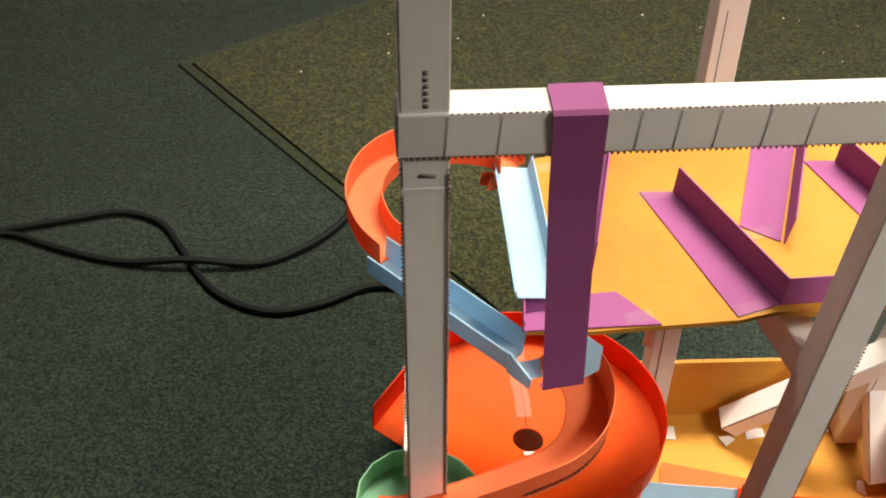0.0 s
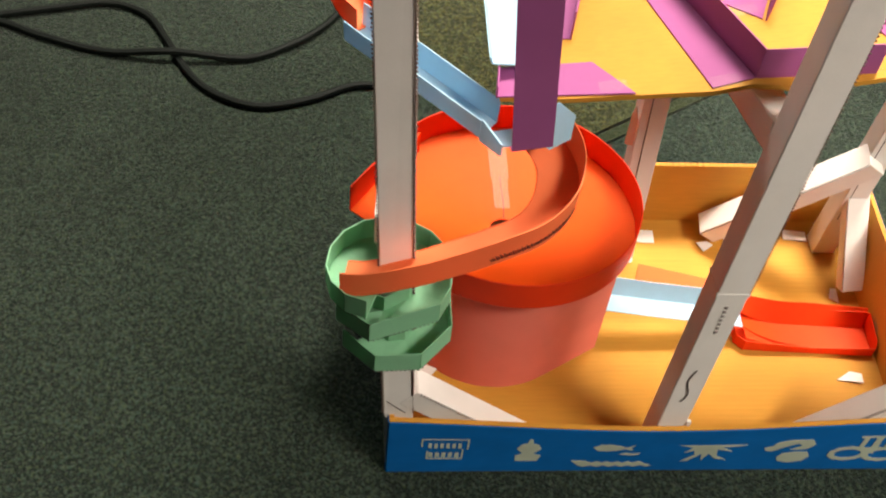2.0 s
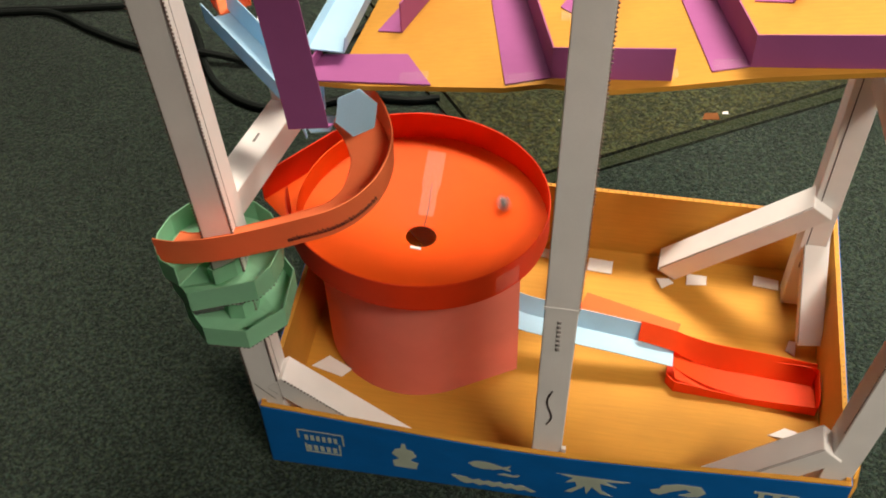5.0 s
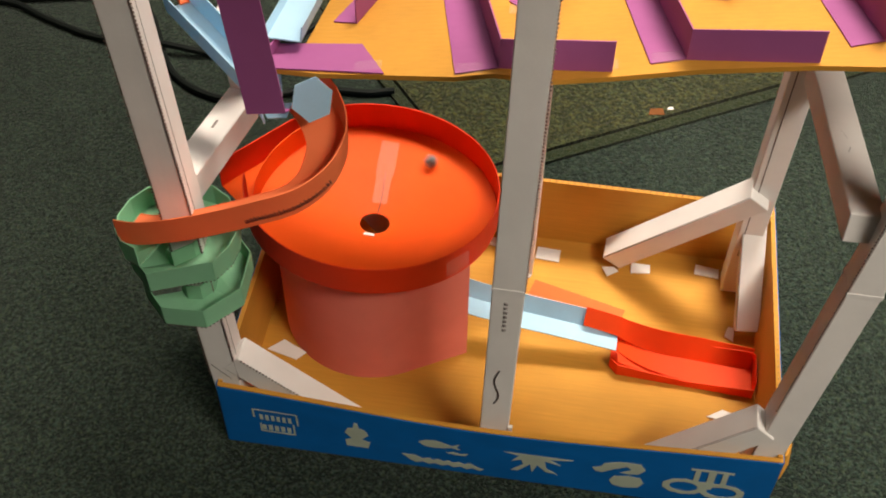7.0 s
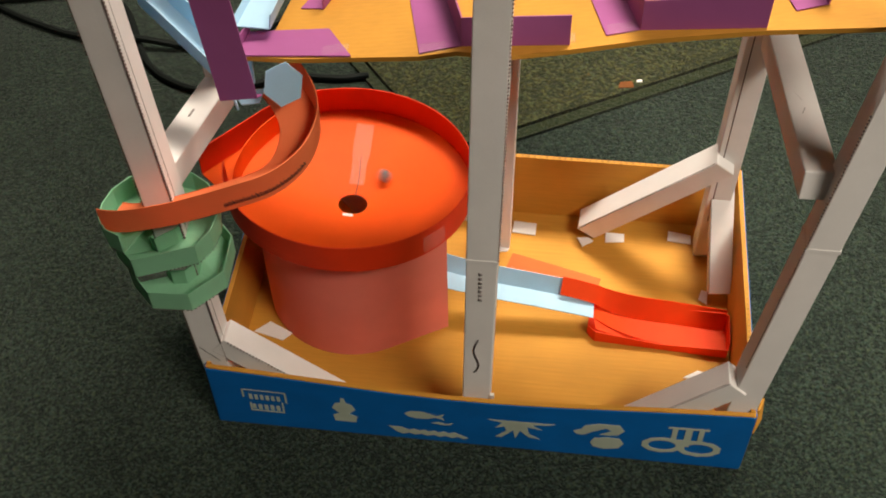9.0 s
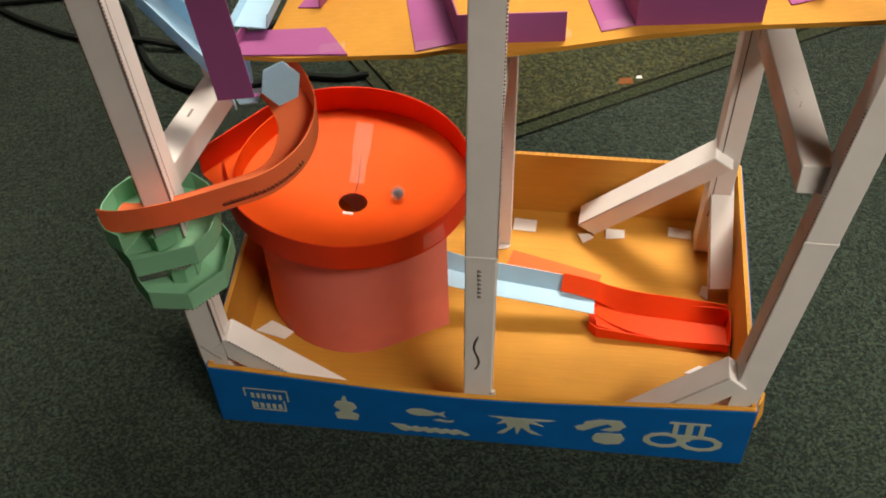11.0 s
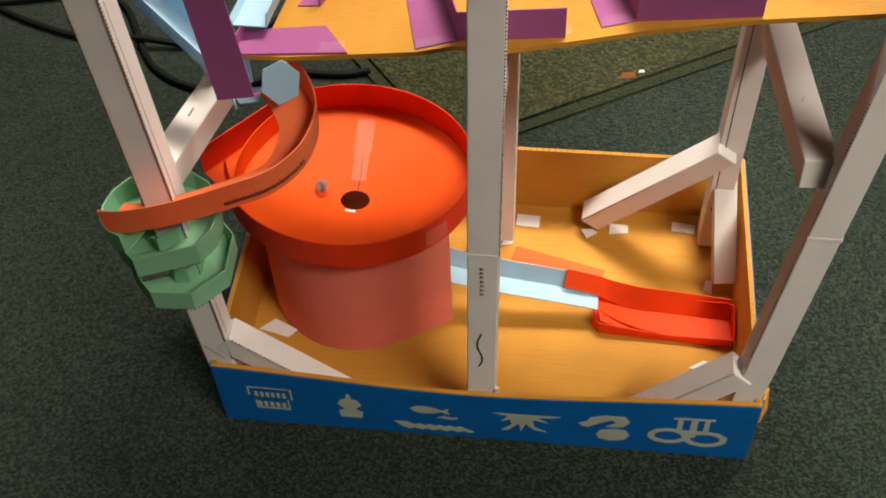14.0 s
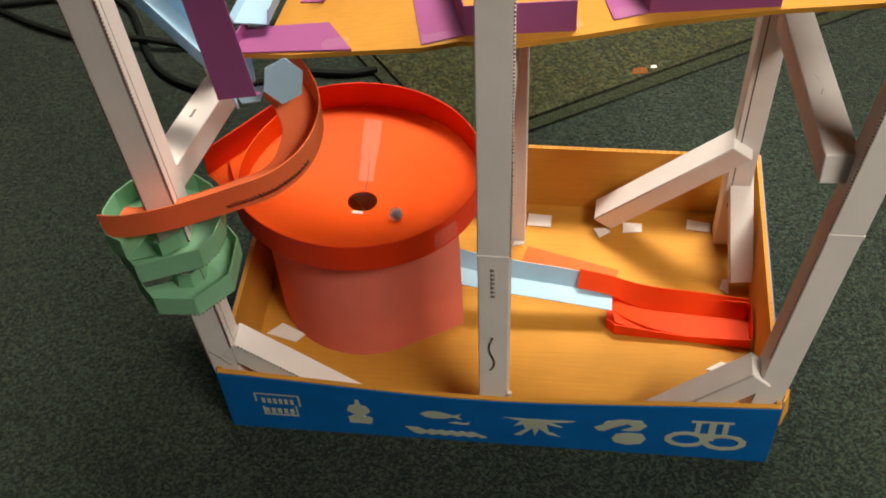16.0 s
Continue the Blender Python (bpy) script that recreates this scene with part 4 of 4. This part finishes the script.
# ---- the path of the marble: down the tracks, round the spiral, then circling in the funnel ----
def motions():
    rows = [
        (0.0, 0.0150, 0.2580, 0.3790, 0),
        (0.1, -0.0300, 0.2400, 0.3780, 40),
        (0.2, -0.0470, 0.2000, 0.3760, 80),
        (0.3, -0.0360, 0.1680, 0.3740, 120),
        (0.4, -0.0100, 0.1300, 0.3680, 160),
        (0.5, 0.0180, 0.1060, 0.3640, 200),
        (0.6, 0.0450, 0.0830, 0.3600, 240),
        (0.7, 0.0800, 0.0620, 0.3560, 280),
        (0.8, 0.0980, 0.0420, 0.3440, 320),
        (0.9, 0.0900, 0.0200, 0.3330, 0),
        (1.0, 0.0520, 0.0030, 0.3160, 40),
        (1.1, 0.0100, -0.0010, 0.3000, 80),
        (1.2, -0.0220, -0.0020, 0.2870, 120),
        (1.3, -0.0382, 0.0183, 0.2670, 160),
        (1.4, -0.0130, 0.0443, 0.2647, 200),
        (1.5, 0.0209, 0.0307, 0.2621, 240),
        (1.6, 0.0206, -0.0048, 0.2594, 280),
        (1.7, -0.0120, -0.0156, 0.2561, 320),
        (1.8, -0.0328, 0.0122, 0.2496, 0),
        (1.9, -0.0130, 0.0424, 0.2407, 40),
        (2.0, 0.0229, 0.0354, 0.2316, 80),
        (2.1, 0.0295, 0.0004, 0.2244, 120),
        (2.2, -0.0004, -0.0168, 0.2221, 160),
        (2.3, 0.0080, 0.1700, 0.1521, 200),
        (2.4, 0.0320, 0.2100, 0.1418, 240),
        (2.5, 0.0730, 0.2520, 0.1359, 280),
        (2.6, 0.1250, 0.2650, 0.1346, 320),
        (2.7, 0.1707, 0.2506, 0.1365, 0),
        (2.8, 0.1973, 0.2144, 0.1397, 40),
        (2.9, 0.2060, 0.1710, 0.1447, 80),
        (3.0, 0.1930, 0.1240, 0.1510, 120),
        (3.1, 0.1540, 0.0950, 0.1539, 160),
        (3.2, 0.1040, 0.0840, 0.1565, 200),
        (3.3, 0.0670, 0.1030, 0.1530, 240),
        (3.4, 0.0280, 0.1630, 0.1466, 280),
        (3.5, 0.0400, 0.1840, 0.1401, 320),
        (3.6, 0.0730, 0.2400, 0.1342, 0),
        (3.7, 0.1110, 0.2440, 0.1314, 40),
        (3.8, 0.1600, 0.2540, 0.1355, 80),
        (3.9, 0.1860, 0.2290, 0.1377, 120),
        (4.0, 0.1910, 0.1960, 0.1389, 160),
        (4.1, 0.1760, 0.1560, 0.1401, 200),
        (4.2, 0.1380, 0.1170, 0.1443, 240),
        (4.3, 0.0997, 0.1085, 0.1468, 280),
        (4.4, 0.0667, 0.1169, 0.1479, 320),
        (4.5, 0.0427, 0.1443, 0.1457, 0),
        (4.6, 0.0379, 0.1827, 0.1409, 40),
        (4.7, 0.0564, 0.2188, 0.1354, 80),
        (4.8, 0.0933, 0.2392, 0.1315, 120),
        (4.9, 0.1366, 0.2354, 0.1310, 160),
        (5.0, 0.1711, 0.2075, 0.1344, 200),
        (5.1, 0.1845, 0.1644, 0.1406, 240),
        (5.2, 0.1716, 0.1208, 0.1479, 280),
        (5.3, 0.1366, 0.0916, 0.1537, 320),
        (5.4, 0.0914, 0.0866, 0.1562, 0),
        (5.5, 0.0512, 0.1072, 0.1546, 40),
        (5.6, 0.0292, 0.1462, 0.1494, 80),
        (5.7, 0.0322, 0.1904, 0.1422, 120),
        (5.8, 0.0586, 0.2252, 0.1354, 160),
        (5.9, 0.0991, 0.2398, 0.1312, 200),
        (6.0, 0.1405, 0.2301, 0.1308, 240),
        (6.1, 0.1696, 0.1997, 0.1341, 280),
        (6.2, 0.1776, 0.1588, 0.1400, 320),
        (6.3, 0.1710, 0.1170, 0.1489, 0),
        (6.4, 0.1400, 0.1060, 0.1485, 40),
        (6.5, 0.1030, 0.1120, 0.1452, 80),
        (6.6, 0.0730, 0.1430, 0.1376, 120),
        (6.7, 0.0680, 0.1950, 0.1310, 160),
        (6.8, 0.0840, 0.2320, 0.1315, 200),
        (6.9, 0.1140, 0.2490, 0.1321, 240),
        (7.0, 0.1430, 0.2440, 0.1326, 280),
        (7.1, 0.1660, 0.2330, 0.1344, 320),
        (7.2, 0.1770, 0.2070, 0.1356, 0),
        (7.3, 0.1650, 0.1770, 0.1345, 40),
        (7.4, 0.1320, 0.1450, 0.1339, 80),
        (7.5, 0.0830, 0.1270, 0.1412, 120),
        (7.6, 0.0510, 0.1400, 0.1444, 160),
        (7.7, 0.0400, 0.1510, 0.1450, 200),
        (7.8, 0.0540, 0.1780, 0.1360, 240),
        (7.9, 0.0920, 0.1980, 0.1256, 280),
        (8.0, 0.1420, 0.1960, 0.1285, 320),
        (8.1, 0.1730, 0.1900, 0.1352, 0),
        (8.2, 0.1870, 0.1760, 0.1397, 40),
        (8.3, 0.1780, 0.1640, 0.1392, 80),
        (8.4, 0.1490, 0.1440, 0.1371, 120),
        (8.5, 0.1020, 0.1440, 0.1323, 160),
        (8.6, 0.0630, 0.1610, 0.1356, 200),
        (8.7, 0.0530, 0.1760, 0.1366, 240),
        (8.8, 0.0590, 0.2030, 0.1338, 280),
        (8.9, 0.0870, 0.2150, 0.1287, 320),
        (9.0, 0.1290, 0.2030, 0.1267, 0),
        (9.1, 0.1610, 0.1810, 0.1331, 40),
        (9.2, 0.1700, 0.1570, 0.1386, 80),
        (9.3, 0.1452, 0.1255, 0.1422, 120),
        (9.4, 0.1115, 0.1098, 0.1458, 160),
        (9.5, 0.0758, 0.1182, 0.1458, 200),
        (9.6, 0.0530, 0.1468, 0.1420, 240),
        (9.7, 0.0528, 0.1835, 0.1360, 280),
        (9.8, 0.0756, 0.2125, 0.1304, 320),
        (9.9, 0.1119, 0.2211, 0.1278, 0),
        (10.0, 0.1459, 0.2049, 0.1295, 40),
        (10.1, 0.1624, 0.1705, 0.1346, 80),
        (10.2, 0.1535, 0.1332, 0.1410, 120),
        (10.3, 0.1229, 0.1099, 0.1459, 160),
        (10.4, 0.0846, 0.1112, 0.1471, 200),
        (10.5, 0.0562, 0.1363, 0.1440, 240),
        (10.6, 0.0505, 0.1729, 0.1378, 280),
        (10.7, 0.0690, 0.2037, 0.1312, 320),
        (10.8, 0.1013, 0.2148, 0.1271, 0),
        (10.9, 0.1313, 0.2032, 0.1270, 40),
        (11.0, 0.1452, 0.1771, 0.1299, 80),
        (11.1, 0.1393, 0.1511, 0.1334, 120),
        (11.2, 0.1203, 0.1376, 0.1351, 160),
        (11.3, 0.1100, 0.1390, 0.1341, 200),
        (11.4, 0.0740, 0.1580, 0.1329, 240),
        (11.5, 0.0630, 0.1860, 0.1326, 280),
        (11.6, 0.0740, 0.2050, 0.1300, 320),
        (11.7, 0.1010, 0.2060, 0.1258, 0),
        (11.8, 0.1360, 0.1960, 0.1273, 40),
        (11.9, 0.1550, 0.1720, 0.1327, 80),
        (12.0, 0.1550, 0.1450, 0.1380, 120),
        (12.1, 0.1340, 0.1280, 0.1399, 160),
        (12.2, 0.1030, 0.1290, 0.1383, 200),
        (12.3, 0.0810, 0.1490, 0.1337, 240),
        (12.4, 0.0820, 0.1820, 0.1268, 280),
        (12.5, 0.1020, 0.2080, 0.1260, 320),
        (12.6, 0.1300, 0.2130, 0.1278, 0),
        (12.7, 0.1500, 0.2070, 0.1303, 40),
        (12.8, 0.1550, 0.1920, 0.1312, 80),
        (12.9, 0.1430, 0.1670, 0.1307, 120),
        (13.0, 0.1080, 0.1440, 0.1321, 160),
        (13.1, 0.0750, 0.1470, 0.1358, 200),
        (13.2, 0.0610, 0.1590, 0.1367, 240),
        (13.3, 0.0740, 0.1800, 0.1294, 280),
        (13.4, 0.1070, 0.1870, 0.1227, 320),
        (13.5, 0.1450, 0.1810, 0.1295, 0),
        (13.6, 0.1590, 0.1700, 0.1339, 40),
        (13.7, 0.1550, 0.1560, 0.1355, 80),
        (13.8, 0.1270, 0.1460, 0.1328, 120),
        (13.9, 0.0920, 0.1520, 0.1303, 160),
        (14.0, 0.0720, 0.1760, 0.1304, 200),
        (14.1, 0.0750, 0.1970, 0.1292, 240),
        (14.2, 0.0990, 0.2010, 0.1252, 280),
        (14.3, 0.1290, 0.1900, 0.1259, 320),
        (14.4, 0.1450, 0.1700, 0.1307, 0),
        (14.5, 0.1410, 0.1410, 0.1366, 40),
        (14.6, 0.1180, 0.1300, 0.1379, 80),
        (14.7, 0.0940, 0.1390, 0.1350, 120),
        (14.8, 0.0820, 0.1680, 0.1282, 160),
        (14.9, 0.0980, 0.1970, 0.1246, 200),
        (15.0, 0.1220, 0.2050, 0.1261, 240),
        (15.1, 0.1390, 0.1990, 0.1280, 280),
        (15.2, 0.1430, 0.1860, 0.1288, 320),
        (15.3, 0.1310, 0.1580, 0.1299, 0),
        (15.4, 0.1010, 0.1460, 0.1315, 40),
        (15.5, 0.0740, 0.1510, 0.1348, 80),
        (15.6, 0.0720, 0.1650, 0.1320, 120),
        (15.7, 0.0960, 0.1800, 0.1227, 160),
        (15.8, 0.1270, 0.1760, 0.1258, 200),
        (15.9, 0.1440, 0.1600, 0.1322, 240),
        (16.0, 0.1390, 0.1440, 0.1353, 280),
    ]
    walk(marble, [(t, pose(x, y, z, 0, 0, a)) for t, x, y, z, a in rows])


motions()
